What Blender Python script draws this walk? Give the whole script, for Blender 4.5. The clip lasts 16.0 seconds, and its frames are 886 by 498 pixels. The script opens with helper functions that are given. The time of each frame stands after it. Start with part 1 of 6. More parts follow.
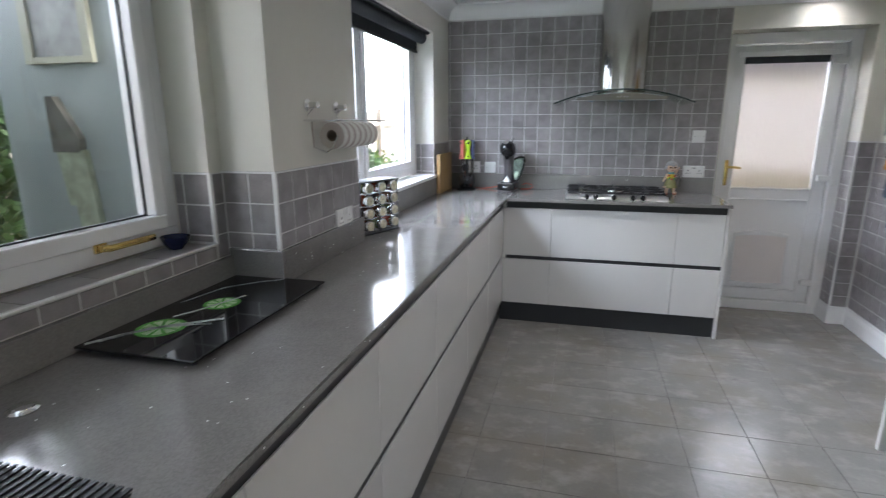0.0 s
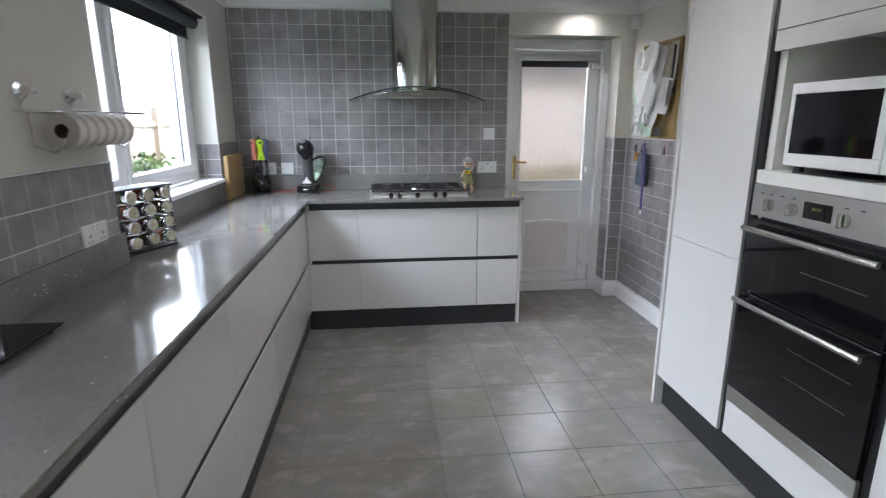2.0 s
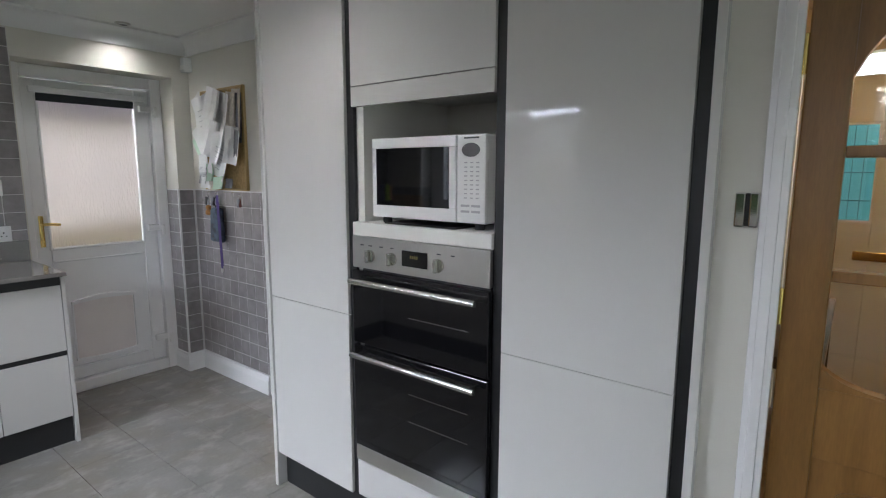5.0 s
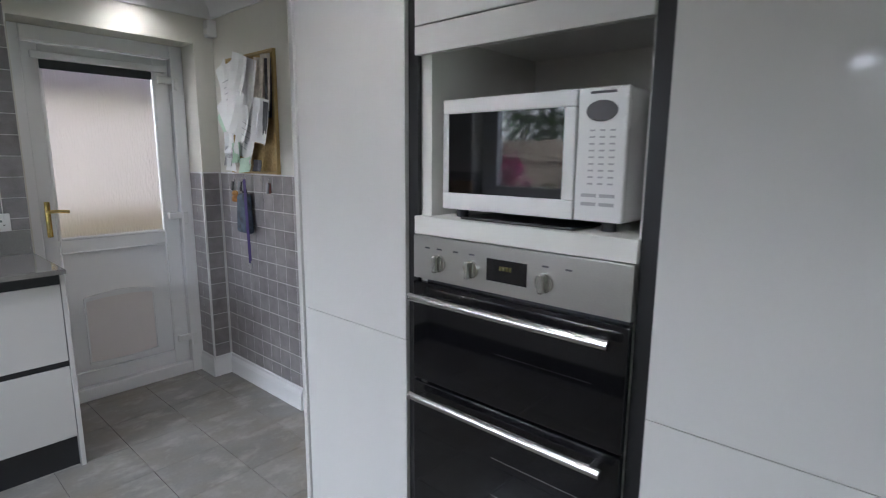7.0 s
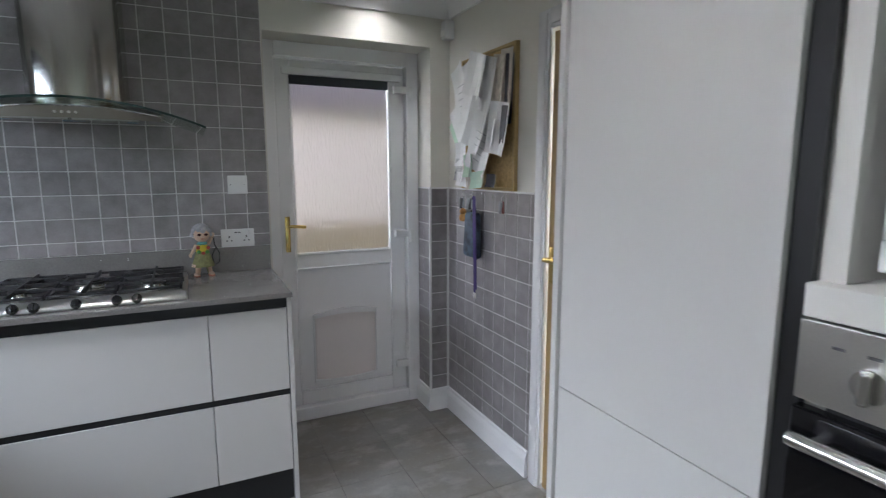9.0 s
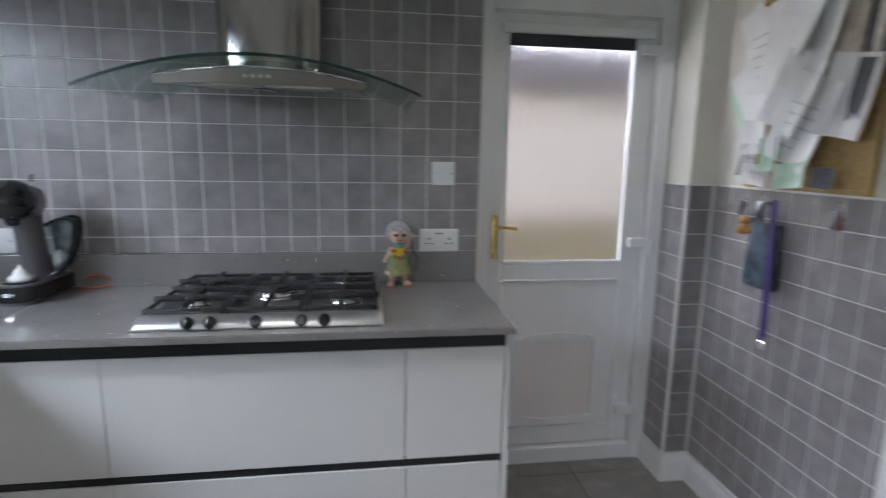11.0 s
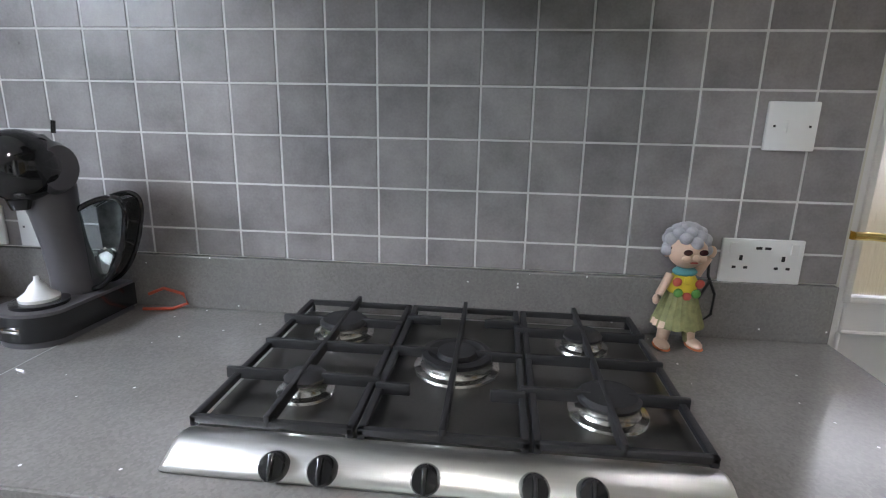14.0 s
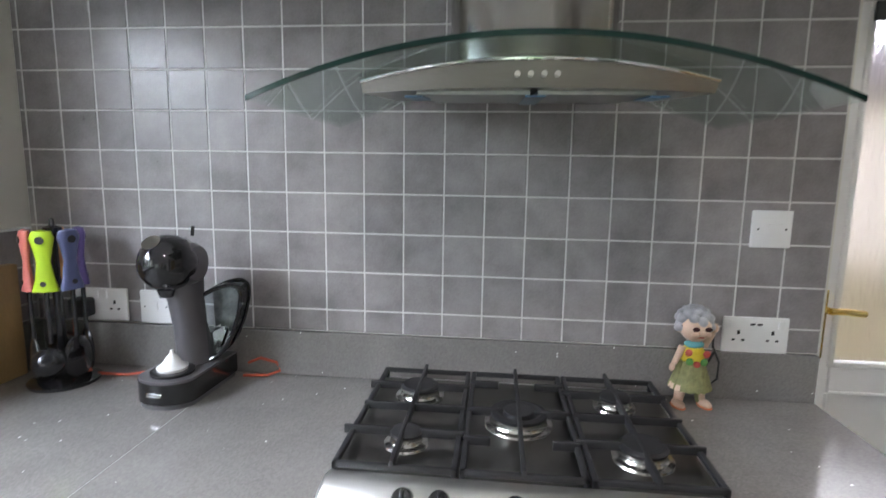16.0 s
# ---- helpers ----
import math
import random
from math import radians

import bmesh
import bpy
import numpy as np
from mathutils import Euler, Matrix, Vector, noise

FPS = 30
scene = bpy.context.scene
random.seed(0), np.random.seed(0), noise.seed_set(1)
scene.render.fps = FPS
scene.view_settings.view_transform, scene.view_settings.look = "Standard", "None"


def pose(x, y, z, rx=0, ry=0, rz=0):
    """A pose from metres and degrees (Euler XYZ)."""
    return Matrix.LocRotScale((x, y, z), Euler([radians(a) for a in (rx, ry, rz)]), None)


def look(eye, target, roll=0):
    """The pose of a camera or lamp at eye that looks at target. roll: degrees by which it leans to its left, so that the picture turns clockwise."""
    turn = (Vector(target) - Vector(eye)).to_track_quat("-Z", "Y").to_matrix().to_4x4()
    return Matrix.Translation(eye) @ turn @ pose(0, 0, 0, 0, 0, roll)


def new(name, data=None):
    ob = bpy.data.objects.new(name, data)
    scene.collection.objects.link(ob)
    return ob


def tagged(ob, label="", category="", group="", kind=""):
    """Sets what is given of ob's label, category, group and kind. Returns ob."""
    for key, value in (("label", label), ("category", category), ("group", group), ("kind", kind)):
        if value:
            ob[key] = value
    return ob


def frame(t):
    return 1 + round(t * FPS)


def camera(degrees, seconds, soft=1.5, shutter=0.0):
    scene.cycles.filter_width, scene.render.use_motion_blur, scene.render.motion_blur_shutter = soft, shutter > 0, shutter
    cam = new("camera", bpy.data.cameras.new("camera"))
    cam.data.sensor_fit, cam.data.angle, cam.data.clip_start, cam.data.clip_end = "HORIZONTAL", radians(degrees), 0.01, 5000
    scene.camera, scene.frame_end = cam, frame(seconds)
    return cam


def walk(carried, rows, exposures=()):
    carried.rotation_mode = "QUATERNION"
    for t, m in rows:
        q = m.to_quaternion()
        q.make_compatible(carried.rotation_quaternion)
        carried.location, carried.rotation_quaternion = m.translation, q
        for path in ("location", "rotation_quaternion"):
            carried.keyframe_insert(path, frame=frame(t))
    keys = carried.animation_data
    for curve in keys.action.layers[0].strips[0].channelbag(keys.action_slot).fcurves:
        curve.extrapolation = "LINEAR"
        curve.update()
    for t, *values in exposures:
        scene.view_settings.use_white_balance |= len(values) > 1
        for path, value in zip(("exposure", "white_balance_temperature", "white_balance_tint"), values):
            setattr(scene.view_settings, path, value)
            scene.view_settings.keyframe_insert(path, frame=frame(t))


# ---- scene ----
cam = camera(80.3, 16.0, soft=1.15, shutter=0.38)
PATH = [
    (0, (0.519, 0.518, 1.433), (0.027, 2.399, 0.961), -0.2),
    (0.5, (0.524, 0.516, 1.435), (0.284, 2.454, 1.004), -0.3),
    (1, (0.522, 0.524, 1.43), (0.48, 2.476, 0.993), -0.2),
    (1.5, (0.531, 0.565, 1.419), (0.625, 2.506, 0.947), -0.2),
    (2, (0.532, 0.69, 1.407), (0.743, 2.623, 0.938), -0.1),
    (2.5, (0.545, 0.839, 1.414), (1.04, 2.746, 1.065), -0.0),
    (3, (0.557, 0.93, 1.384), (1.522, 2.656, 1.085), 0.4),
    (3.5, (0.555, 0.997, 1.375), (1.906, 2.43, 1.026), 0.0),
    (4, (0.551, 1.022, 1.421), (2.059, 2.289, 1.071), -0.3),
    (4.2, (0.553, 1.019, 1.43), (2.082, 2.269, 1.113), -0.4),
    (6.3, (0.778, 1.284, 1.396), (2.343, 2.496, 1.113), 0.4),
    (6.5, (0.824, 1.346, 1.408), (2.346, 2.606, 1.102), 0.1),
    (7, (0.894, 1.5, 1.39), (2.367, 2.809, 1.047), 0.4),
    (7.5, (0.916, 1.674, 1.383), (2.383, 2.991, 1.047), 0.4),
    (8, (0.926, 1.816, 1.397), (2.272, 3.265, 1.101), 0.1),
    (8.5, (1.063, 1.946, 1.381), (2.132, 3.612, 1.101), 0.3),
    (8.7, (1.122, 1.987, 1.393), (2.083, 3.719, 1.111), 0.1),
    (10.8, (1.069, 2.656, 1.373), (1.54, 4.568, 1.023), 0.9),
    (11, (1.046, 2.753, 1.388), (1.326, 4.702, 1.037), 1.0),
    (11.5, (0.996, 2.934, 1.404), (0.835, 4.884, 0.994), 1.2),
    (12, (0.925, 3.076, 1.375), (0.664, 4.998, 0.887), 1.5),
    (12.5, (0.836, 3.243, 1.36), (0.589, 5.153, 0.822), 1.3),
    (13, (0.804, 3.388, 1.343), (0.555, 5.292, 0.784), 1.2),
    (13.5, (0.81, 3.577, 1.335), (0.606, 5.502, 0.831), 1.1),
    (14, (0.808, 3.674, 1.33), (0.61, 5.602, 0.836), 1.1),
    (14.5, (0.768, 3.604, 1.393), (0.6, 5.549, 0.959), 1.1),
    (15, (0.73, 3.488, 1.442), (0.613, 5.466, 1.166), 1.1),
    (15.5, (0.701, 3.407, 1.465), (0.598, 5.397, 1.295), 1.0),
    (16, (0.7, 3.433, 1.438), (0.499, 5.402, 1.15), 0.9),
]
EXPOSURES = [(t, stops, kelvin, 15) for t, stops, kelvin in ((0, 0.94, 6000), (2, 0.9, 6000), (3, 0.65, 6100), (4, 0.6, 6150), (7, 0.57, 5950), (8.5, 0.53, 5950), (11, 0.6, 5950), (12.5, 0.48, 6050), (13.2, 0.55, 6100), (14, 0.93, 6200), (15.5, 1.22, 6350), (16, 1.2, 6300))]
walk(cam, [(t, look(eye, target, roll)) for t, eye, target, roll in PATH], EXPOSURES)

# ---- world and light ----
world = bpy.data.worlds.new("world")
scene.world = world
world.use_nodes = True
wn = world.node_tree
sky = wn.nodes.new("ShaderNodeTexSky")
sky.sky_type = "NISHITA"
sky.sun_disc = False
sky.sun_elevation = radians(42)
sky.sun_rotation = radians(90)
sky.dust_density = 4.0
wn.links.new(sky.outputs[0], wn.nodes["Background"].inputs[0])
wn.nodes["Background"].inputs[1].default_value = 0.15


def lamp(name, kind, m, energy, color=(1, 1, 1), **more):
    data = bpy.data.lights.new(name, kind)
    data.energy, data.color = energy, color
    for key, value in more.items():
        if key == "size":
            data.size = value
        elif key == "size_y":
            data.shape, data.size_y = "RECTANGLE", value
        elif key == "angle":
            data.angle = value
        elif key == "spot_size":
            data.spot_size = value
        elif key == "spot_blend":
            data.spot_blend = value
        elif key == "radius":
            data.shadow_soft_size = value
    ob = new(name, data)
    ob.matrix_world = m
    return ob


lamp("sun", "SUN", look((6, 2, 8), (-2, 3, 0)), 5.0, (1.0, 0.97, 0.93), angle=radians(12))
# Area lamps in place of daylight at the two windows and over the fence.
lamp("sky_light_over_fence", "AREA", look((-3.0, 4.0, 2.8), (1.5, 3.9, 1.2)), 170, (0.85, 0.92, 1.0), size=4.6, size_y=1.3)
lamp("window_light_a", "AREA", look((-1.1, 3.25, 2.2), (1.3, 4.2, 0.9)), 58, (0.82, 0.91, 1.0), size=1.5, size_y=0.6)
lamp("window_light_b", "AREA", look((-0.9, 1.1, 1.84), (1.9, 1.5, 1.75)), 1.2, (0.88, 0.94, 1.0), size=1.5, size_y=0.28)
# Added fill light from the unseen end of the room; no doors stand there.
lamp("garden_door_light", "AREA", look((0.6, -2.3, 1.2), (0.6, 2.0, 0.9)), 5, (0.9, 0.95, 1.0), size=1.8, size_y=1.9)
# Only the first fitting is known; the others are added to light the room.
DOWNLIGHTS = ((1.98, 4.55), (0.75, 3.55), (1.3, 2.6), (0.45, 2.3), (0.9, 0.9))
for dx, dy in DOWNLIGHTS:
    watts, wide = (6, 140) if dy > 4 else (15, 150) if dy > 2.5 else (3.5, 150)
    lamp("downlight_beam", "SPOT", look((dx, dy, 2.262), (dx, dy, 0)), watts, (1.0, 0.955, 0.9), spot_size=radians(wide), spot_blend=0.9, radius=0.03)
lamp("hall_bulb", "POINT", pose(3.1, 0.75, 1.8), 4.5, (1.0, 0.7, 0.36), radius=0.08)


# ---- materials ----
def material(name, color, rough=0.5, metal=0.0, vary=0.06, scale=6.0, bump=0.0, bump_scale=60.0, coat=0.0, detail=4.0,
             spec=0.5, piece=0.0, stretch=None):
    """A surface with slow stains and fine grain; piece: how far each object of it differs in tone."""
    m = bpy.data.materials.new(name)
    m.use_nodes = True
    t = m.node_tree
    b = t.nodes["Principled BSDF"]
    b.inputs["Roughness"].default_value = rough
    b.inputs["Metallic"].default_value = metal
    b.inputs["Coat Weight"].default_value = coat
    b.inputs["Coat Roughness"].default_value = 0.03
    b.inputs["Specular IOR Level"].default_value = spec
    mp = t.nodes.new("ShaderNodeMapping")
    if stretch:
        mp.inputs["Scale"].default_value = stretch
    geo = t.nodes.new("ShaderNodeNewGeometry")
    t.links.new(geo.outputs["Position"], mp.inputs["Vector"])
    slow = t.nodes.new("ShaderNodeTexNoise")
    slow.inputs["Scale"].default_value, slow.inputs["Detail"].default_value = scale, detail
    t.links.new(mp.outputs[0], slow.inputs["Vector"])
    fine = t.nodes.new("ShaderNodeTexNoise")
    fine.inputs["Scale"].default_value, fine.inputs["Detail"].default_value = scale * 14, 3
    t.links.new(mp.outputs[0], fine.inputs["Vector"])
    mixed = t.nodes.new("ShaderNodeMath")
    mixed.operation = "MULTIPLY_ADD"
    mixed.inputs[1].default_value = 0.35
    t.links.new(fine.outputs[0], mixed.inputs[0])
    t.links.new(slow.outputs[0], mixed.inputs[2])
    ramp = t.nodes.new("ShaderNodeMapRange")
    ramp.inputs["From Min"].default_value, ramp.inputs["From Max"].default_value = 0.4, 0.95
    ramp.inputs["To Min"].default_value, ramp.inputs["To Max"].default_value = 1 - vary, 1 + vary
    t.links.new(mixed.outputs[0], ramp.inputs["Value"])
    last = ramp.outputs[0]
    if piece:
        info = t.nodes.new("ShaderNodeObjectInfo")
        per = t.nodes.new("ShaderNodeMapRange")
        per.inputs["To Min"].default_value, per.inputs["To Max"].default_value = 1 - piece, 1 + piece
        t.links.new(info.outputs["Random"], per.inputs["Value"])
        both = t.nodes.new("ShaderNodeMath")
        both.operation = "MULTIPLY"
        t.links.new(per.outputs[0], both.inputs[0])
        t.links.new(last, both.inputs[1])
        last = both.outputs[0]
    tint = t.nodes.new("ShaderNodeVectorMath")
    tint.operation = "SCALE"
    tint.inputs[0].default_value = color[:3]
    t.links.new(last, tint.inputs["Scale"])
    t.links.new(tint.outputs[0], b.inputs["Base Color"])
    rr = t.nodes.new("ShaderNodeMapRange")
    rr.inputs["To Min"].default_value, rr.inputs["To Max"].default_value = max(rough - min(0.05, rough * 0.6), 0.01), min(rough + min(0.06, rough * 0.6), 1)
    t.links.new(slow.outputs[0], rr.inputs["Value"])
    t.links.new(rr.outputs[0], b.inputs["Roughness"])
    if bump:
        bn = t.nodes.new("ShaderNodeTexNoise")
        bn.inputs["Scale"].default_value = bump_scale
        bn.inputs["Detail"].default_value = 4
        t.links.new(mp.outputs[0], bn.inputs["Vector"])
        bu = t.nodes.new("ShaderNodeBump")
        bu.inputs["Strength"].default_value = bump
        bu.inputs["Distance"].default_value = 0.004
        t.links.new(bn.outputs[0], bu.inputs["Height"])
        t.links.new(bu.outputs[0], b.inputs["Normal"])
    return m


def speckled(name, color, rough, fleck=(0.75, 0.75, 0.73), share=0.06):
    """Engineered quartz: fine dark and pale grain with a few bright flecks."""
    m = material(name, color, rough, vary=0.1, scale=9)
    t = m.node_tree
    b = t.nodes["Principled BSDF"]
    base = b.inputs["Base Color"].links[0].from_socket
    geo = t.nodes.new("ShaderNodeNewGeometry")
    vor = t.nodes.new("ShaderNodeTexVoronoi")
    vor.inputs["Scale"].default_value = 260
    t.links.new(geo.outputs["Position"], vor.inputs["Vector"])
    sep = t.nodes.new("ShaderNodeSeparateColor")
    t.links.new(vor.outputs["Color"], sep.inputs[0])
    grain = t.nodes.new("ShaderNodeMapRange")
    grain.inputs["To Min"].default_value, grain.inputs["To Max"].default_value = 0.9, 1.1
    t.links.new(sep.outputs[1], grain.inputs["Value"])
    mul = t.nodes.new("ShaderNodeVectorMath")
    mul.operation = "SCALE"
    t.links.new(base, mul.inputs[0])
    t.links.new(grain.outputs[0], mul.inputs["Scale"])
    big = t.nodes.new("ShaderNodeTexVoronoi")
    big.inputs["Scale"].default_value = 90
    t.links.new(geo.outputs["Position"], big.inputs["Vector"])
    sb = t.nodes.new("ShaderNodeSeparateColor")
    t.links.new(big.outputs["Color"], sb.inputs[0])
    rare = t.nodes.new("ShaderNodeMath")
    rare.operation = "LESS_THAN"
    rare.inputs[1].default_value = share
    t.links.new(sb.outputs[0], rare.inputs[0])
    near = t.nodes.new("ShaderNodeMath")
    near.operation = "LESS_THAN"
    near.inputs[1].default_value = 0.2
    t.links.new(big.outputs["Distance"], near.inputs[0])
    both = t.nodes.new("ShaderNodeMath")
    both.operation = "MULTIPLY"
    t.links.new(rare.outputs[0], both.inputs[0])
    t.links.new(near.outputs[0], both.inputs[1])
    mix = t.nodes.new("ShaderNodeMix")
    mix.data_type = "RGBA"
    t.links.new(both.outputs[0], mix.inputs[0])
    t.links.new(mul.outputs[0], mix.inputs[6])
    mix.inputs[7].default_value = (*fleck, 1)
    t.links.new(mix.outputs[2], b.inputs["Base Color"])
    return m


def glassy(name, color=(1, 1, 1), rough=0.0, frost=0.0):
    """Thin clear or patterned glass: mostly let through, with a mirror gloss by angle."""
    m = bpy.data.materials.new(name)
    m.use_nodes = True
    t = m.node_tree
    t.nodes.remove(t.nodes["Principled BSDF"])
    out = t.nodes["Material Output"]
    through_ = t.nodes.new("ShaderNodeBsdfTransparent")
    if frost:
        through_ = t.nodes.new("ShaderNodeBsdfRefraction")
        through_.inputs["IOR"].default_value = 1.3
        through_.inputs["Roughness"].default_value = 0.32
    through_.inputs["Color"].default_value = (*color, 1)
    gloss = t.nodes.new("ShaderNodeBsdfGlossy")
    gloss.inputs["Roughness"].default_value = rough
    fres = t.nodes.new("ShaderNodeLayerWeight")
    fifth = t.nodes.new("ShaderNodeMath")
    fifth.operation = "POWER"
    fifth.inputs[1].default_value = 5.0
    t.links.new(fres.outputs["Facing"], fifth.inputs[0])
    schlick = t.nodes.new("ShaderNodeMapRange")
    schlick.inputs["To Min"].default_value = 0.035
    t.links.new(fifth.outputs[0], schlick.inputs["Value"])
    mix = t.nodes.new("ShaderNodeMixShader")
    t.links.new(schlick.outputs[0], mix.inputs[0])
    t.links.new(through_.outputs[0], mix.inputs[1])
    t.links.new(gloss.outputs[0], mix.inputs[2])
    t.links.new(mix.outputs[0], out.inputs["Surface"])
    if frost:
        geo = t.nodes.new("ShaderNodeNewGeometry")
        mp = t.nodes.new("ShaderNodeMapping")
        mp.inputs["Scale"].default_value = (1, 1, 0.18)
        t.links.new(geo.outputs["Position"], mp.inputs["Vector"])
        n = t.nodes.new("ShaderNodeTexNoise")
        n.inputs["Scale"].default_value = 130
        t.links.new(mp.outputs[0], n.inputs["Vector"])
        bu = t.nodes.new("ShaderNodeBump")
        bu.inputs["Strength"].default_value = frost
        bu.inputs["Distance"].default_value = 0.004
        t.links.new(n.outputs[0], bu.inputs["Height"])
        for node in (gloss, fres, through_):
            t.links.new(bu.outputs[0], node.inputs["Normal"])
    return m


def glowing(name, color, strength):
    m = bpy.data.materials.new(name)
    m.use_nodes = True
    b = m.node_tree.nodes["Principled BSDF"]
    b.inputs["Base Color"].default_value = (*color, 1)
    b.inputs["Emission Color"].default_value = (*color, 1)
    b.inputs["Emission Strength"].default_value = strength
    return m


def scuffed_stone(name, color, pale, brown):
    """Matt stone-look porcelain: slow brown clouds, short pale scuffs lying along x, fine grain."""
    m = material(name, color, 0.2, vary=0.15, scale=5, bump=0.03, bump_scale=14, piece=0.06, detail=7)
    t = m.node_tree
    b = t.nodes["Principled BSDF"]
    last = b.inputs["Base Color"].links[0].from_socket
    geo = t.nodes.new("ShaderNodeNewGeometry")
    for tone, size, flat, lo, hi, most, shift in ((brown, 2.2, 1.0, 0.46, 0.66, 0.75, 3.1), (pale, 5.5, 1.5, 0.52, 0.72, 0.8, 0.0), (pale, 13.0, 1.2, 0.56, 0.76, 0.5, 9.0)):
        mp = t.nodes.new("ShaderNodeMapping")
        mp.inputs["Scale"].default_value = (1, flat, 1)
        mp.inputs["Location"].default_value = (shift, shift, 0)
        t.links.new(geo.outputs["Position"], mp.inputs["Vector"])
        n = t.nodes.new("ShaderNodeTexNoise")
        n.inputs["Scale"].default_value, n.inputs["Detail"].default_value, n.inputs["Roughness"].default_value = size, 6, 0.6
        t.links.new(mp.outputs[0], n.inputs["Vector"])
        r = t.nodes.new("ShaderNodeMapRange")
        r.inputs["From Min"].default_value, r.inputs["From Max"].default_value, r.inputs["To Max"].default_value = lo, hi, most
        t.links.new(n.outputs[0], r.inputs["Value"])
        mix = t.nodes.new("ShaderNodeMix")
        mix.data_type = "RGBA"
        t.links.new(r.outputs[0], mix.inputs[0])
        t.links.new(last, mix.inputs[6])
        mix.inputs[7].default_value = (*tone, 1)
        last = mix.outputs[2]
    t.links.new(last, b.inputs["Base Color"])
    return m


PLASTER = material("cream_plaster", (0.66, 0.64, 0.575), 0.6, vary=0.03, scale=1.5, bump=0.05, bump_scale=120)
CEILING = material("white_ceiling_paint", (0.78, 0.78, 0.77), 0.7, vary=0.02, scale=1.2, bump=0.05, bump_scale=90)
TILE = material("grey_wall_tile", (0.25, 0.233, 0.234), 0.3, vary=0.26, scale=15, bump=0.05, bump_scale=25, piece=0.1, detail=7)
GROUT = material("white_grout", (0.62, 0.61, 0.6), 0.7, vary=0.08, scale=30)
FLOORTILE = scuffed_stone("grey_floor_tile", (0.245, 0.238, 0.222), (0.36, 0.35, 0.322), (0.235, 0.21, 0.168))
FLOORGROUT = material("floor_grout", (0.25, 0.243, 0.228), 0.6, vary=0.15, scale=20)
QUARTZ = speckled("grey_quartz", (0.192, 0.184, 0.173), 0.11, share=0.02)
GLOSSWHITE = material("gloss_white_lacquer", (0.61, 0.604, 0.585), 0.06, vary=0.015, scale=1.0, coat=0.0, spec=0.3)
MATTWHITE = material("white_board", (0.74, 0.73, 0.69), 0.35, vary=0.02, scale=2)
BLACKRAIL = material("black_anodised_rail", (0.012, 0.012, 0.013), 0.4, vary=0.1)
PLINTHBLACK = material("charcoal_plinth", (0.02, 0.021, 0.023), 0.35, vary=0.1)
STEEL = material("brushed_steel", (0.6, 0.59, 0.56), 0.22, metal=1.0, vary=0.04, scale=8, stretch=(30, 30, 0.6))
STEELH = material("brushed_steel_along", (0.6, 0.59, 0.56), 0.3, metal=1.0, vary=0.06, scale=8, stretch=(1, 40, 40))
CHROME = material("chrome", (0.8, 0.8, 0.8), 0.08, metal=1.0, vary=0.02)
BRASS = material("polished_brass", (0.75, 0.56, 0.2), 0.18, metal=1.0, vary=0.06, scale=30)
BLACKGLASS = material("black_oven_glass", (0.006, 0.006, 0.007), 0.045, vary=0.1, spec=0.6)
BLACKPLASTIC = material("black_plastic", (0.012, 0.012, 0.013), 0.12, vary=0.1, coat=0.4)
MATTBLACK = material("matt_black", (0.016, 0.016, 0.017), 0.45, vary=0.15, scale=30)
IRON = material("black_cast_iron", (0.013, 0.013, 0.014), 0.5, vary=0.2, scale=40, bump=0.15, bump_scale=300)
GREYPLASTIC = material("anthracite_plastic", (0.09, 0.085, 0.09), 0.35, vary=0.05)
WHITEPLASTIC = material("white_plastic", (0.78, 0.78, 0.77), 0.25, vary=0.02, scale=4)
UPVC = material("white_upvc", (0.8, 0.8, 0.8), 0.25, vary=0.02, scale=2)
GLASS = glassy("clear_glass")
GREENGLASS = glassy("green_tinted_glass", (0.86, 0.93, 0.9))
GLASSEDGE = material("dark_green_glass_edge", (0.01, 0.03, 0.025), 0.1, vary=0.1)
FROSTED = glassy("patterned_glass", (0.87, 0.85, 0.84), 0.12, frost=0.9)
OAK = material("honey_oak", (0.24, 0.12, 0.032), 0.35, vary=0.28, scale=7, stretch=(3, 3, 0.35), bump=0.06, bump_scale=40)
PALEOAK = material("pale_yellow_oak", (0.36, 0.235, 0.09), 0.4, vary=0.22, scale=7, stretch=(3, 3, 0.35), bump=0.06, bump_scale=40)
BEECH = material("beech_board", (0.36, 0.235, 0.1), 0.45, vary=0.25, scale=9, stretch=(2, 2, 0.5))
BLINDGREY = material("charcoal_blind_cloth", (0.035, 0.04, 0.045), 0.8, vary=0.15, scale=50)
CORK = material("cork", (0.42, 0.29, 0.12), 0.8, vary=0.3, scale=60)
PAPER = material("white_paper", (0.76, 0.76, 0.75), 0.6, vary=0.05, scale=14)
INK = material("printed_grey", (0.09, 0.09, 0.1), 0.6, vary=0.3, scale=60)
GRASS = material("lawn", (0.06, 0.11, 0.03), 0.8, vary=0.4, scale=3, bump=0.5, bump_scale=40)
FENCEWOOD = material("weathered_fence_wood", (0.5, 0.45, 0.38), 0.75, vary=0.3, scale=4, stretch=(3, 3, 0.4))
LEAF = material("foliage", (0.055, 0.11, 0.03), 0.5, vary=0.5, scale=5)
BRICKWALL = material("pink_render", (0.63, 0.545, 0.51), 0.8, vary=0.1, scale=2)


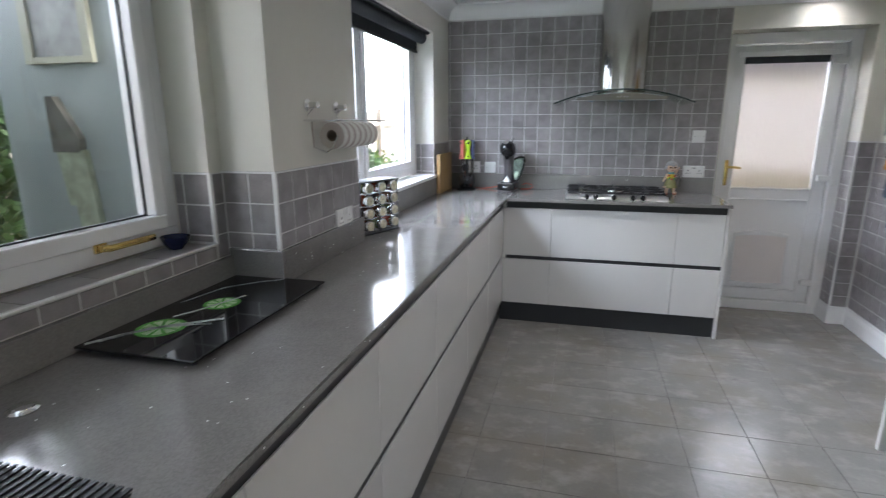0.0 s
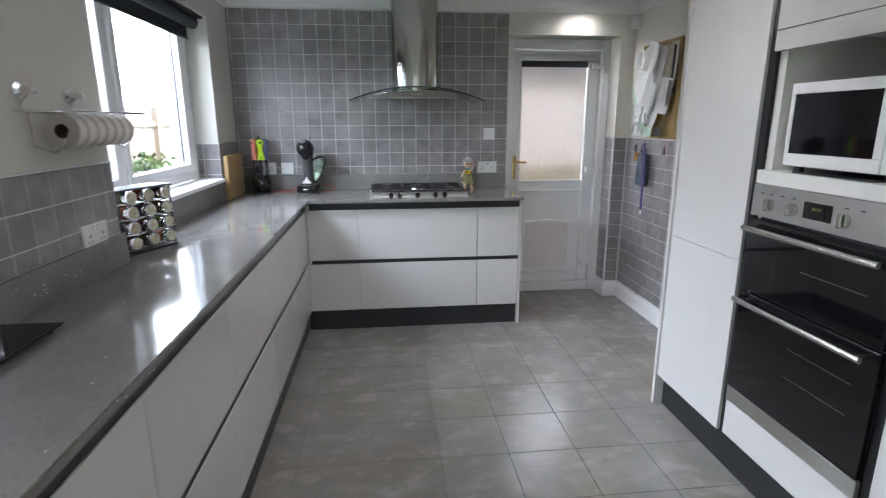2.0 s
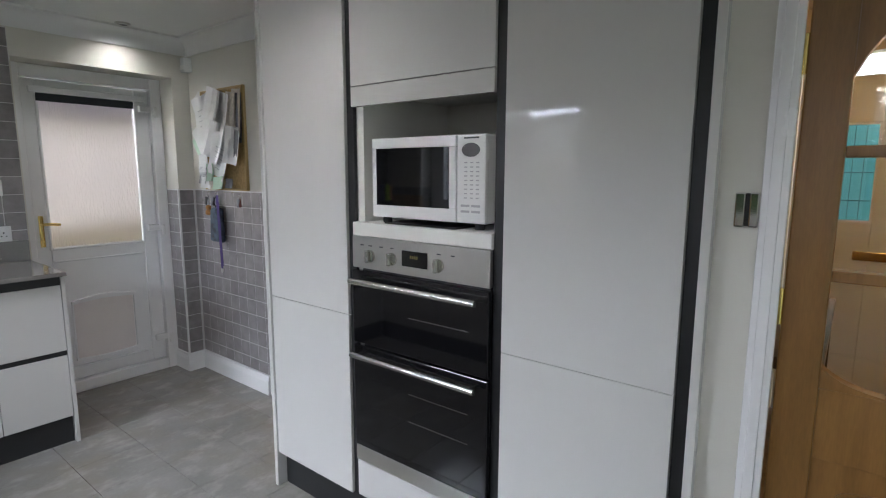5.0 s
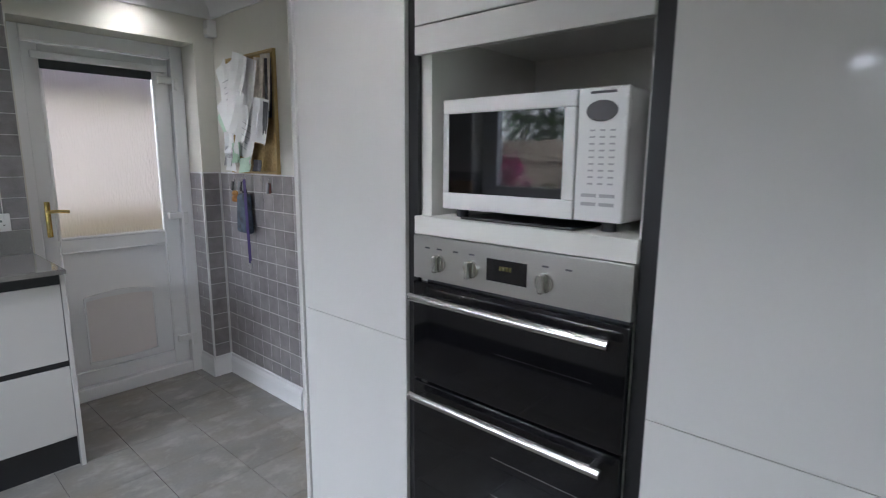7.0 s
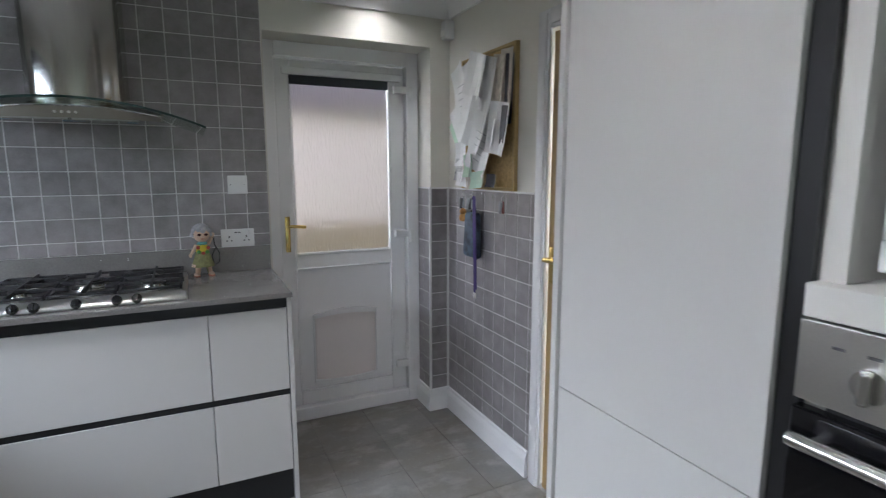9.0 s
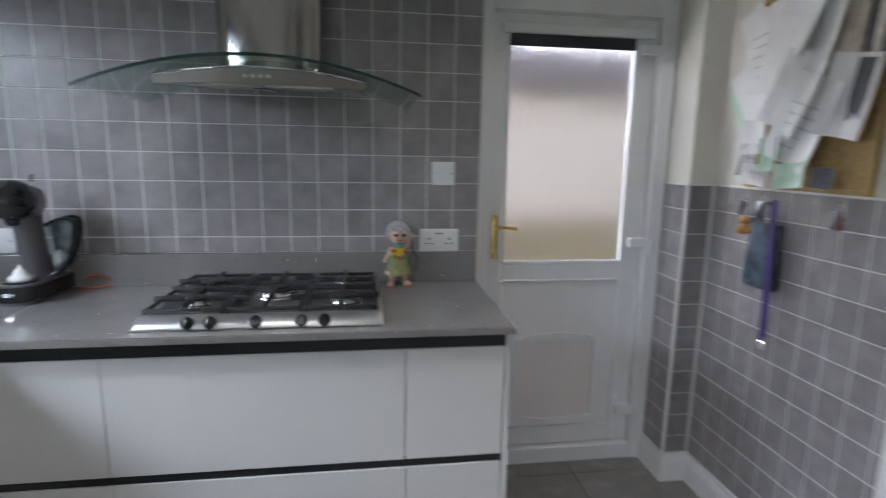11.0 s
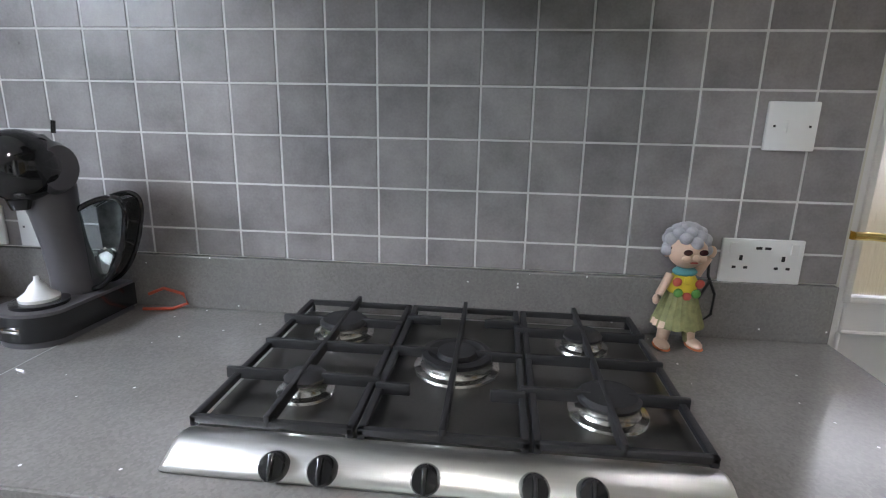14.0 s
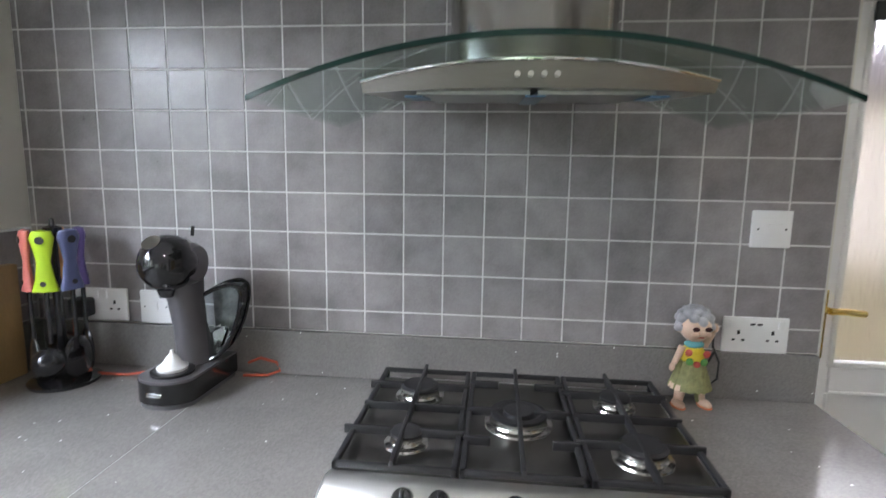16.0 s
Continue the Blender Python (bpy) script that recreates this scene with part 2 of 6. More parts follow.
# ---- builders ----
def bm_box(bm, x0, x1, y0, y1, z0, z1, bevel=0.0, segs=2):
    made = bmesh.ops.create_cube(bm, size=1.0)["verts"]
    for v in made:
        v.co = ((x0 + x1) / 2 + v.co.x * (x1 - x0), (y0 + y1) / 2 + v.co.y * (y1 - y0), (z0 + z1) / 2 + v.co.z * (z1 - z0))
    if bevel:
        edges = list({e for v in made for e in v.link_edges})
        bmesh.ops.bevel(bm, geom=edges, offset=bevel, segments=segs, profile=0.5, affect="EDGES", clamp_overlap=True)


def bm_cyl(bm, a, b, r, r2=None, n=24, caps=True):
    """A round bar from a to b."""
    a, b = Vector(a), Vector(b)
    d = b - a
    m = Matrix.Translation((a + b) / 2) @ d.to_track_quat("Z", "Y").to_matrix().to_4x4()
    bmesh.ops.create_cone(bm, cap_ends=caps, segments=n, radius1=r, radius2=r if r2 is None else r2, depth=d.length, matrix=m)


def bm_lathe(bm, profile, m=None, n=32):
    """Turns (radius, height) pairs round z."""
    rings = []
    for r, z in profile:
        rings.append([bm.verts.new((r * math.cos(2 * math.pi * k / n), r * math.sin(2 * math.pi * k / n), z)) for k in range(n)])
    for lo, hi in zip(rings, rings[1:]):
        for k in range(n):
            bm.faces.new((lo[k], lo[(k + 1) % n], hi[(k + 1) % n], hi[k]))
    for ring in (rings[0], rings[-1]):
        bm.faces.new(ring)
    if m:
        bmesh.ops.transform(bm, matrix=m, verts=[v for ring in rings for v in ring])


def bm_prism(bm, outline, z0, z1, m=None):
    """A flat outline in x and y, drawn up from z0 to z1."""
    lo = [bm.verts.new((x, y, z0)) for x, y in outline]
    hi = [bm.verts.new((x, y, z1)) for x, y in outline]
    n = len(outline)
    bm.faces.new(lo[::-1])
    bm.faces.new(hi)
    for k in range(n):
        bm.faces.new((lo[k], lo[(k + 1) % n], hi[(k + 1) % n], hi[k]))
    if m:
        bmesh.ops.transform(bm, matrix=m, verts=lo + hi)


def bm_tube(bm, points, r, n=8):
    """A round wire through points."""
    pts = [Vector(p) for p in points]
    rings = []
    for k, p in enumerate(pts):
        d = (pts[min(k + 1, len(pts) - 1)] - pts[max(k - 1, 0)]).normalized()
        side = d.cross(Vector((0.31, 0.17, 0.93))).normalized()
        up = side.cross(d)
        rings.append([bm.verts.new(p + r * (math.cos(2 * math.pi * j / n) * side + math.sin(2 * math.pi * j / n) * up)) for j in range(n)])
    for lo, hi in zip(rings, rings[1:]):
        for j in range(n):
            bm.faces.new((lo[j], lo[(j + 1) % n], hi[(j + 1) % n], hi[j]))
    bm.faces.new(rings[0])
    bm.faces.new(rings[-1])


def finish(ob, smooth):
    if smooth:
        me = ob.data
        me.polygons.foreach_set("use_smooth", [True] * len(me.polygons))
        bm = bmesh.new()
        bm.from_mesh(me)
        for e in bm.edges:
            if len(e.link_faces) == 2 and e.calc_face_angle(0) > radians(38):
                e.smooth = False
            if smooth == "box" and len(e.link_faces) == 2:
                p, q = (f.calc_area() for f in e.link_faces)
                if max(p, q) > 5 * min(p, q):
                    e.smooth = False
        bm.to_mesh(me)
        bm.free()
    return ob


def part(name, bm, mat, parent=None, label="", smooth=False):
    """Links a bmesh as one mesh object, under a thing or a part if given."""
    bmesh.ops.recalc_face_normals(bm, faces=bm.faces)
    me = bpy.data.meshes.new(name)
    bm.to_mesh(me)
    bm.free()
    me.materials.append(mat)
    ob = finish(new(name, me), smooth)
    if parent is not None:
        ob.parent = parent
        ob.matrix_parent_inverse = parent.matrix_world.inverted()
    if label:
        ob["label"] = label
    return ob


def thing(name, label, category, m=None, group="", kind=""):
    ob = new(name)
    ob.empty_display_size = 0.05
    if m is not None:
        ob.matrix_world = m
    bpy.context.view_layer.update()
    return tagged(ob, label, category, group, kind)


def box(name, mat, dims, parent=None, bevel=0.0, label="", segs=2):
    bm = bmesh.new()
    bm_box(bm, *dims, bevel=bevel, segs=segs)
    return part(name, bm, mat, parent, label, smooth="box" if bevel else False)


def boxes(name, mat, many, parent=None, bevel=0.0, label=""):
    bm = bmesh.new()
    for dims in many:
        bm_box(bm, *dims, bevel=bevel)
    return part(name, bm, mat, parent, label, smooth="box" if bevel else False)


def bar(name, mat, a, b, r, parent=None, label="", r2=None, n=24):
    bm = bmesh.new()
    bm_cyl(bm, a, b, r, r2, n)
    return part(name, bm, mat, parent, label, smooth=True)


def wire(name, mat, points, r, parent=None, label="", n=8):
    bm = bmesh.new()
    bm_tube(bm, points, r, n)
    return part(name, bm, mat, parent, label, smooth=True)


def struct(ob, label, category):
    return tagged(ob, label, category, kind="structure")


# ---- the shell ----
TOP = 0.916          # worktop height
BACK, RIGHT, LEFT, NEARWALL, PILLAR = 4.704, 2.43, -0.53, -0.61, -0.42
CEIL = 2.28
struct(box("floor", FLOORGROUT, (-0.62, 2.46, -2.6, 5.02, -0.12, -0.005)), "mid-grey matt ceramic floor tiles with narrow joints", "floor")
struct(box("ceiling", CEILING, (-0.8, 2.6, -2.7, 5.1, CEIL, CEIL + 0.1)), "smooth white painted ceiling", "ceiling")
# back wall with the opening of the garden door
struct(boxes("wall_back", PLASTER, [(-0.8, 1.463, BACK, 5.02, 0, CEIL), (1.463, 2.315, BACK, 5.02, 2.03, CEIL), (2.315, 2.6, BACK, 5.02, 0, CEIL)]),
       "cream painted plaster wall round the garden door", "wall")
# right wall with the opening of an oak door
struct(boxes("wall_right", PLASTER, [(RIGHT, 2.55, 3.82, BACK, 0, CEIL), (RIGHT, 2.55, 3.03, 3.82, 1.96, CEIL), (2.42, 2.55, 1.3, 3.03, 0, CEIL)]),
       "cream painted plaster wall with grey tiles to half height", "wall")
struct(boxes("wall_hall_side", PLASTER, [(1.91, 2.03, 1.17, 1.3, 0, CEIL), (1.91, 2.03, 0.37, 1.17, 2.0, CEIL), (1.91, 2.03, -2.6, 0.37, 0, CEIL)]),
       "cream painted wall round the glazed oak door", "wall")
# left wall: near window, pillar, far window
struct(boxes("wall_left_near", PLASTER, [(-0.8, NEARWALL, 1.935, 2.0, 0, CEIL), (-0.8, NEARWALL, -2.6, 1.935, 0, 1.045), (-0.8, NEARWALL, -2.6, 1.935, 2.03, CEIL), (-0.8, NEARWALL, -2.6, 0.25, 1.045, 2.03)]),
       "cream painted wall round the wide white window", "wall")
struct(box("wall_left_pillar", PLASTER, (-0.8, PILLAR, 2.0, 2.65, 0, CEIL)), "cream painted pillar between the two windows", "wall")
struct(boxes("wall_left_far", PLASTER, [(-0.8, LEFT, 2.65, 4.27, 0, 1.04), (-0.8, LEFT, 2.65, 4.27, 2.035, CEIL), (-0.8, LEFT, 4.27, BACK, 0, CEIL)]),
       "cream painted wall round the window above the worktop", "wall")
# the unseen far end behind the start of the walk, with a plain opening
struct(boxes("wall_behind", PLASTER, [(-0.8, -0.35, -2.72, -2.6, 0, CEIL), (1.55, 2.03, -2.72, -2.6, 0, CEIL), (-0.35, 1.55, -2.72, -2.6, 2.1, CEIL)]),
       "unseen cream painted end wall round a plain opening", "wall")


def coving(name, points):
    """A quarter-hollow cornice along a line of plan points."""
    bm = bmesh.new()
    prof = [(0, -0.1), (0.012, -0.1)] + [(0.1 - 0.088 * math.cos(a), -0.1 + 0.088 * math.sin(a)) for a in [k * math.pi / 12 for k in range(7)]] + [(0.1, 0)]
    for (x0, y0), (x1, y1) in zip(points, points[1:]):
        d = Vector((x1 - x0, y1 - y0, 0)).normalized()
        n = Vector((-d.y, d.x, 0))
        ring = [[bm.verts.new(Vector((x, y, CEIL)) + n * u + Vector((0, 0, w))) for u, w in prof] for x, y in ((x0, y0), (x1, y1))]
        for k in range(len(prof) - 1):
            bm.faces.new((ring[0][k], ring[0][k + 1], ring[1][k + 1], ring[1][k]))
    return struct(part(name, bm, CEILING, smooth=True), "white plaster coving along the ceiling", "coving")


coving("coving", [(RIGHT, 3.03), (RIGHT, BACK), (LEFT, BACK), (LEFT, 2.65)])


def skirting(name, points):
    bm = bmesh.new()
    prof = [(0.002, 0), (0.018, 0), (0.018, 0.085), (0.014, 0.1), (0.009, 0.112), (0.008, 0.125), (0.002, 0.128)]
    for (x0, y0), (x1, y1) in zip(points, points[1:]):
        d = Vector((x1 - x0, y1 - y0, 0)).normalized()
        n = Vector((-d.y, d.x, 0))
        ring = [[bm.verts.new(Vector((x, y, 0)) + d * e * 0.016 + n * u + Vector((0, 0, w))) for u, w in prof] for x, y, e in ((x0, y0, -1), (x1, y1, 1))]
        for k in range(len(prof) - 1):
            bm.faces.new((ring[0][k], ring[0][k + 1], ring[1][k + 1], ring[1][k]))
        bm.faces.new(ring[0])
        bm.faces.new(ring[1])
    return struct(part(name, bm, UPVC), "white moulded skirting board", "skirting")


skirting("baseboard", [(RIGHT - 0.006, 3.9), (RIGHT - 0.006, BACK - 0.006), (2.312, BACK - 0.006), (2.312, 4.86)])


# ---- windows and doors ----
def casement(name, x, y0, y1, z0, z1, mullions, label):
    """A white plastic window in a wall that runs along y."""
    w = thing(name, label, "window", pose(x, (y0 + y1) / 2, z0), kind="structure")
    d0, d1, f = x - 0.035, x + 0.035, 0.055
    boxes("window_frame", UPVC, [(d0, d1, y0, y1, z0, z0 + f), (d0, d1, y0, y1, z1 - f, z1), (d0, d1, y0, y0 + f, z0 + f, z1 - f), (d0, d1, y1 - f, y1, z0 + f, z1 - f)], w, 0.004)
    edges = [y0 + f] + [e for m in mullions for e in (m - 0.03, m + 0.03)] + [y1 - f]
    for m in mullions:
        box("mullion", UPVC, (d0 + 0.002, d1 - 0.002, m - 0.03, m + 0.03, z0 + f, z1 - f), w, 0.004)
    for a, b in zip(edges[::2], edges[1::2]):
        s = 0.045
        sash = boxes("sash", UPVC, [(d0 + 0.01, d1 + 0.012, a, b, z0 + f, z0 + f + s), (d0 + 0.01, d1 + 0.012, a, b, z1 - f - s, z1 - f), (d0 + 0.01, d1 + 0.012, a, a + s, z0 + f + s, z1 - f - s), (d0 + 0.01, d1 + 0.012, b - s, b, z0 + f + s, z1 - f - s)], w, 0.005)
        pane = box("pane", GLASS, (x - 0.003, x + 0.003, a + s - 0.004, b - s + 0.004, z0 + f + s - 0.004, z1 - f - s + 0.004), w)
        pane.visible_shadow = False
        boxes("gasket", MATTBLACK, [(x + 0.004, x + 0.012, a + s - 0.001, b - s + 0.001, z0 + f + s - 0.001, z0 + f + s + 0.004), (x + 0.004, x + 0.012, b - s - 0.004, b - s + 0.001, z0 + f + s + 0.004, z1 - f - s)], w)
    return w


win_far = casement("window_1", -0.70, 2.655, 4.2, 1.06, 2.03, (3.27,), "white plastic window over the worktop looking on a garden")
win_near = casement("window_2", -0.775, 0.255, 1.93, 1.055, 2.025, (1.09,), "white plastic casement window with a brass handle")
handle = thing("window_handle", "worn brass window handle on a white sash", "handle", pose(-0.72, 1.69, 1.105))
box("backplate", BRASS, (-0.73, -0.722, 1.6, 1.64, 1.09, 1.115), handle, 0.003)
bm = bmesh.new()
bm_box(bm, -0.721, -0.7, 1.605, 1.635, 1.095, 1.112, 0.004)
bm_box(bm, -0.712, -0.698, 1.62, 1.79, 1.092, 1.11, 0.005)
part("lever", bm, BRASS, handle, smooth=True)

box("frame_extender", UPVC, (-0.735, -0.667, 4.2005, 4.2645, 1.06, 2.03), win_far, 0.003)
# roller blinds
blind = thing("roller_blind", "rolled-up charcoal roller blind at the top of the window", "blind", pose(-0.63, 3.45, 2.0))
bar("roll", BLINDGREY, (-0.60, 2.7, 1.992), (-0.60, 4.225, 1.992), 0.036, blind)
box("hem", BLINDGREY, (-0.639, -0.632, 2.71, 4.215, 1.905, 1.99), blind)
bar("hem_bar", MATTBLACK, (-0.635, 2.71, 1.903), (-0.635, 4.215, 1.903), 0.009, blind)
box("head_rail", MATTBLACK, (-0.66, -0.545, 2.675, 4.25, 2.018, 2.033), blind, 0.003)

# sills
struct(box("window_sill", UPVC, (-0.668, -0.495, 2.652, 4.268, 1.036, 1.058), None, 0.004), "white window sill above the worktop", "sill")

# garden door, half glazed
door = thing("door_1", "white plastic garden door with a patterned glass upper half", "door", pose(1.89, 4.93, 0), kind="structure")
boxes("door_frame", UPVC, [(1.465, 1.535, 4.87, 4.97, 0, 2.028), (2.243, 2.313, 4.87, 4.97, 0, 2.028), (1.535, 2.243, 4.87, 4.97, 1.955, 2.028), (1.535, 2.243, 4.875, 4.965, 0, 0.075)], door, 0.005)
G = dict(x0=1.612, x1=2.152, z0=0.94, z1=1.87)
boxes("door_leaf", UPVC, [(1.538, 1.612, 4.905, 4.955, 0.08, 1.95), (2.152, 2.24, 4.905, 4.955, 0.08, 1.95), (1.612, 2.152, 4.905, 4.955, 1.87, 1.95), (1.612, 2.152, 4.905, 4.955, 0.855, 0.94), (1.612, 2.152, 4.905, 4.955, 0.08, 0.165)], door, 0.006)
box("lower_panel", UPVC, (1.608, 2.156, 4.922, 4.946, 0.16, 0.86), door)
bm = bmesh.new()
for x0, x1, z0, z1 in ((1.604, 1.62, 0.93, 1.878), (2.144, 2.16, 0.93, 1.878), (1.62, 2.144, 0.93, 0.946), (1.62, 2.144, 1.862, 1.878), (1.606, 1.616, 0.163, 0.857), (2.148, 2.158, 0.163, 0.857), (1.616, 2.148, 0.157, 0.167), (1.616, 2.148, 0.853, 0.863)):
    bm_box(bm, x0, x1, 4.899, 4.915, z0, z1, 0.005)
part("glazing_bead", bm, UPVC, door, smooth=True)
frost = box("pane", FROSTED, (1.618, 2.146, 4.926, 4.932, 0.944, 1.864), door, label="rain-patterned obscure glass")
frost.visible_shadow = False
# cat flap: a flat panel between a bowed head and a bowed foot
flap = box("cat_flap", material("cream_plastic", (0.75, 0.7, 0.68), 0.3, vary=0.03, scale=4), (1.7, 2.05, 4.914, 4.924, 0.19, 0.6), door, 0.003, "pale flat cat flap panel")
for name, z, rise, w in (("flap_head", 0.592, 0.026, 0.02), ("flap_foot", 0.2, -0.022, 0.016)):
    bm = bmesh.new()
    arc = [(1.688 + 0.374 * k / 14, rise * math.sin(math.pi * k / 14)) for k in range(15)]
    up = 1 if rise > 0 else -1
    bm_prism(bm, [(x, z + d) for x, d in arc] + [(x, z + d * 0.55 - up * w) for x, d in reversed(arc)], -4.914, -4.9, Matrix(((1, 0, 0, 0), (0, 0, -1, 0), (0, 1, 0, 0), (0, 0, 0, 1))))
    part(name, bm, UPVC, flap)
for x in (1.688, 2.052):
    box("flap_side", UPVC, (x, x + 0.01, 4.905, 4.9139, 0.2, 0.586), flap, 0.002)
for z in (1.828, 1.025, 0.238):
    hinge = box("hinge", WHITEPLASTIC, (2.17, 2.276, 4.872, 4.905, z - 0.02, z + 0.022), door, 0.006)
    box("barrel", WHITEPLASTIC, (2.255, 2.28, 4.86, 4.8715, z - 0.052, z + 0.018), hinge, 0.005)
bm = bmesh.new()
bm_box(bm, 1.56, 1.586, 4.897, 4.906, 0.955, 1.145, 0.004)
bm_cyl(bm, (1.573, 4.9, 1.095), (1.573, 4.865, 1.095), 0.009)
bm_tube(bm, [(1.573, 4.862, 1.095), (1.61, 4.86, 1.096), (1.638, 4.862, 1.093), (1.66, 4.868, 1.09)], 0.009)
bm_cyl(bm, (1.573, 4.898, 0.99), (1.573, 4.892, 0.99), 0.009)
part("door_handle", bm, BRASS, door, "polished brass lever handle", smooth=True)
shade = thing("door_blind", "rolled dark blind strip above the door glass", "blind", pose(1.88, 4.89, 1.86))
box("cloth", BLINDGREY, (1.608, 2.14, 4.886, 4.897, 1.824, 1.87), shade, 0.003)
box("cassette", UPVC, (1.572, 2.215, 4.866, 4.9, 1.87, 1.908), shade, 0.006)

# oak door in the right wall
def oak_leaf(name, x, y0, y1, z1, glazed, label, s=0.1, oak=OAK):
    """A panelled oak door in a wall along y; glazed: three rows of panes with bowed head and foot."""
    d = thing(name, label, "door", pose(x, (y0 + y1) / 2, 0), kind="structure")
    a, b = x - 0.02, x + 0.02
    turn = Matrix(((0, 0, 1, x), (1, 0, 0, 0), (0, 1, 0, 0), (0, 0, 0, 1)))
    u0, u1, mid = y0 + s, y1 - s, (y0 + y1) / 2
    sill = 0.96 if glazed else 0.87
    for e0, e1 in ((y0, u0), (u1, y1)):
        box("stile", oak, (a, b, e0, e1, 0.006, z1), d, 0.003)
    for r0, r1 in ((0.006, 0.2), (0.8 if glazed else 0.72, sill), (z1 - 0.1, z1)):
        box("rail", oak, (a, b, u0, u1, r0, r1), d, 0.003)

    def bow(z, rise, n=30):
        """An ogee line from stile to stile."""
        return [(u0 + (u1 - u0) * k / n, z + rise * (1 - abs(2 * k / n - 1) ** 6)) for k in range(n + 1)]

    if glazed:
        bm = bmesh.new()
        bm_prism(bm, [(u1, z1 - 0.1), (u0, z1 - 0.1)] + bow(z1 - 0.33, 0.12), -0.016, 0.016, turn)
        part("arched_head", bm, oak, d)
        bm = bmesh.new()
        bm_prism(bm, [(u1, sill), (u0, sill)] + bow(sill + 0.045, -0.044), -0.016, 0.016, turn)
        part("bowed_foot", bm, oak, d)
        for z in (1.205, 1.462):
            box("glazing_bar", oak, (a + 0.004, b - 0.004, u0, u1, z - 0.012, z + 0.012), d, 0.003)
        box("glazing_bar", oak, (a + 0.005, b - 0.005, mid - 0.012, mid + 0.012, sill, z1 - 0.1), d, 0.003)
        p = box("pane", GLASS, (x - 0.002, x + 0.002, u0 - 0.004, u1 + 0.004, sill - 0.004, z1 - 0.096), d)
        p.visible_shadow = False
        box("panel", oak, (x - 0.008, x + 0.008, u0 - 0.004, u1 + 0.004, 0.196, 0.804), d)
        bm = bmesh.new()
        bm_prism(bm, [(u1 - 0.05, 0.25), (u0 + 0.05, 0.25)] + [(min(max(y, u0 + 0.05), u1 - 0.05), z) for y, z in bow(0.69, 0.06)], -0.016, 0.016, turn)
        part("raised_panel", bm, oak, d)
    else:
        box("muntin", oak, (a + 0.002, b - 0.002, mid - 0.045, mid + 0.045, 0.2, 0.72), d, 0.003)
        box("muntin", oak, (a + 0.002, b - 0.002, mid - 0.045, mid + 0.045, sill, z1 - 0.1), d, 0.003)
        for p0, p1 in ((u0, mid - 0.045), (mid + 0.045, u1)):
            for q0, q1 in ((0.2, 0.72), (sill, z1 - 0.1)):
                boxes("panel", oak, [(x - 0.006, x + 0.006, p0 - 0.004, p1 + 0.004, q0 - 0.004, q1 + 0.004), (x - 0.015, x + 0.015, p0 + 0.04, p1 - 0.04, q0 + 0.04, q1 - 0.04)], d, 0.004)
    return d


side_door = oak_leaf("door_2", 2.455, 3.045, 3.79, 1.92, False, "closed pale oak panelled door with a brass lever", oak=PALEOAK)
bm = bmesh.new()
bm_box(bm, 2.427, 2.434, 3.738, 3.778, 0.93, 1.08, 0.004)
bm_cyl(bm, (2.43, 3.758, 1.03), (2.39, 3.758, 1.03), 0.009)
bm_tube(bm, [(2.39, 3.763, 1.03), (2.387, 3.718, 1.031), (2.39, 3.648, 1.026)], 0.009)
part("door_handle", bm, BRASS, side_door, "brass lever handle", smooth=True)
hall_door = oak_leaf("door_3", 1.955, 0.4, 1.155, 1.94, True, "honey oak door with arched glazed panes and brass hinges", 0.08)
for z in (1.66, 1.13, 0.25):
    bar("hinge", BRASS, (1.928, 1.161, z - 0.04), (1.928, 1.161, z + 0.04), 0.008, hall_door)


def architrave(name, x, y0, y1, z1, w=0.06, out=-1):
    bm = bmesh.new()
    for a, b, z0, ztop in ((y0 - w, y0, 0, z1 + w), (y1, y1 + w, 0, z1 + w), (y0, y1, z1, z1 + w)):
        bm_box(bm, *sorted((x, x + out * 0.014)), a, b, z0, ztop, 0.003)
        c = 0.014
        bm_box(bm, *sorted((x + out * 0.012, x + out * 0.02)), a + c, b - c, z0 + (c if z0 else 0), ztop - c, 0.003)
    return struct(part(name, bm, UPVC, smooth=True), "white moulded door architrave", "architrave")


architrave("trim_side_door", RIGHT - 0.001, 3.045, 3.795, 1.93, 0.075)
architrave("trim_hall_door", 1.909, 0.395, 1.16, 1.95, 0.05)
lightswitch = thing("light_switch", "chrome light switch on the cream wall beside the door", "switch", pose(1.9, 1.25, 1.34))
box("plate", MATTBLACK, (1.903, 1.909, 1.214, 1.256, 1.303, 1.375), lightswitch, 0.002)
for y0, y1 in ((1.238, 1.258), (1.212, 1.23)):
    box("rocker", CHROME, (1.893, 1.9035, y0, y1, 1.301, 1.377), lightswitch, 0.003)

# ---- fitted units ----
FX, FY = 0.008, 4.168       # faces of the drawer fronts
top = thing("worktop", "polished grey quartz worktop in an L shape", "worktop", pose(0, 3, TOP), kind="structure")
bm = bmesh.new()
outline = [(1.456, 4.124), (1.456, 4.698), (-0.525, 4.698), (-0.525, 2.655), (-0.412, 2.655), (-0.412, 1.997), (-0.605, 1.997), (-0.605, -1.6), (0.033, -1.6), (0.033, 4.124)]
bm_prism(bm, outline[::-1], TOP - 0.02, TOP)
bmesh.ops.recalc_face_normals(bm, faces=bm.faces)
bmesh.ops.bevel(bm, geom=[e for e in bm.edges if abs(e.verts[0].co.z - TOP) < 1e-5 and abs(e.verts[1].co.z - TOP) < 1e-5], offset=0.003, segments=2, affect="EDGES")
part("slab", bm, QUARTZ, top, smooth=True)
UP = 1.025
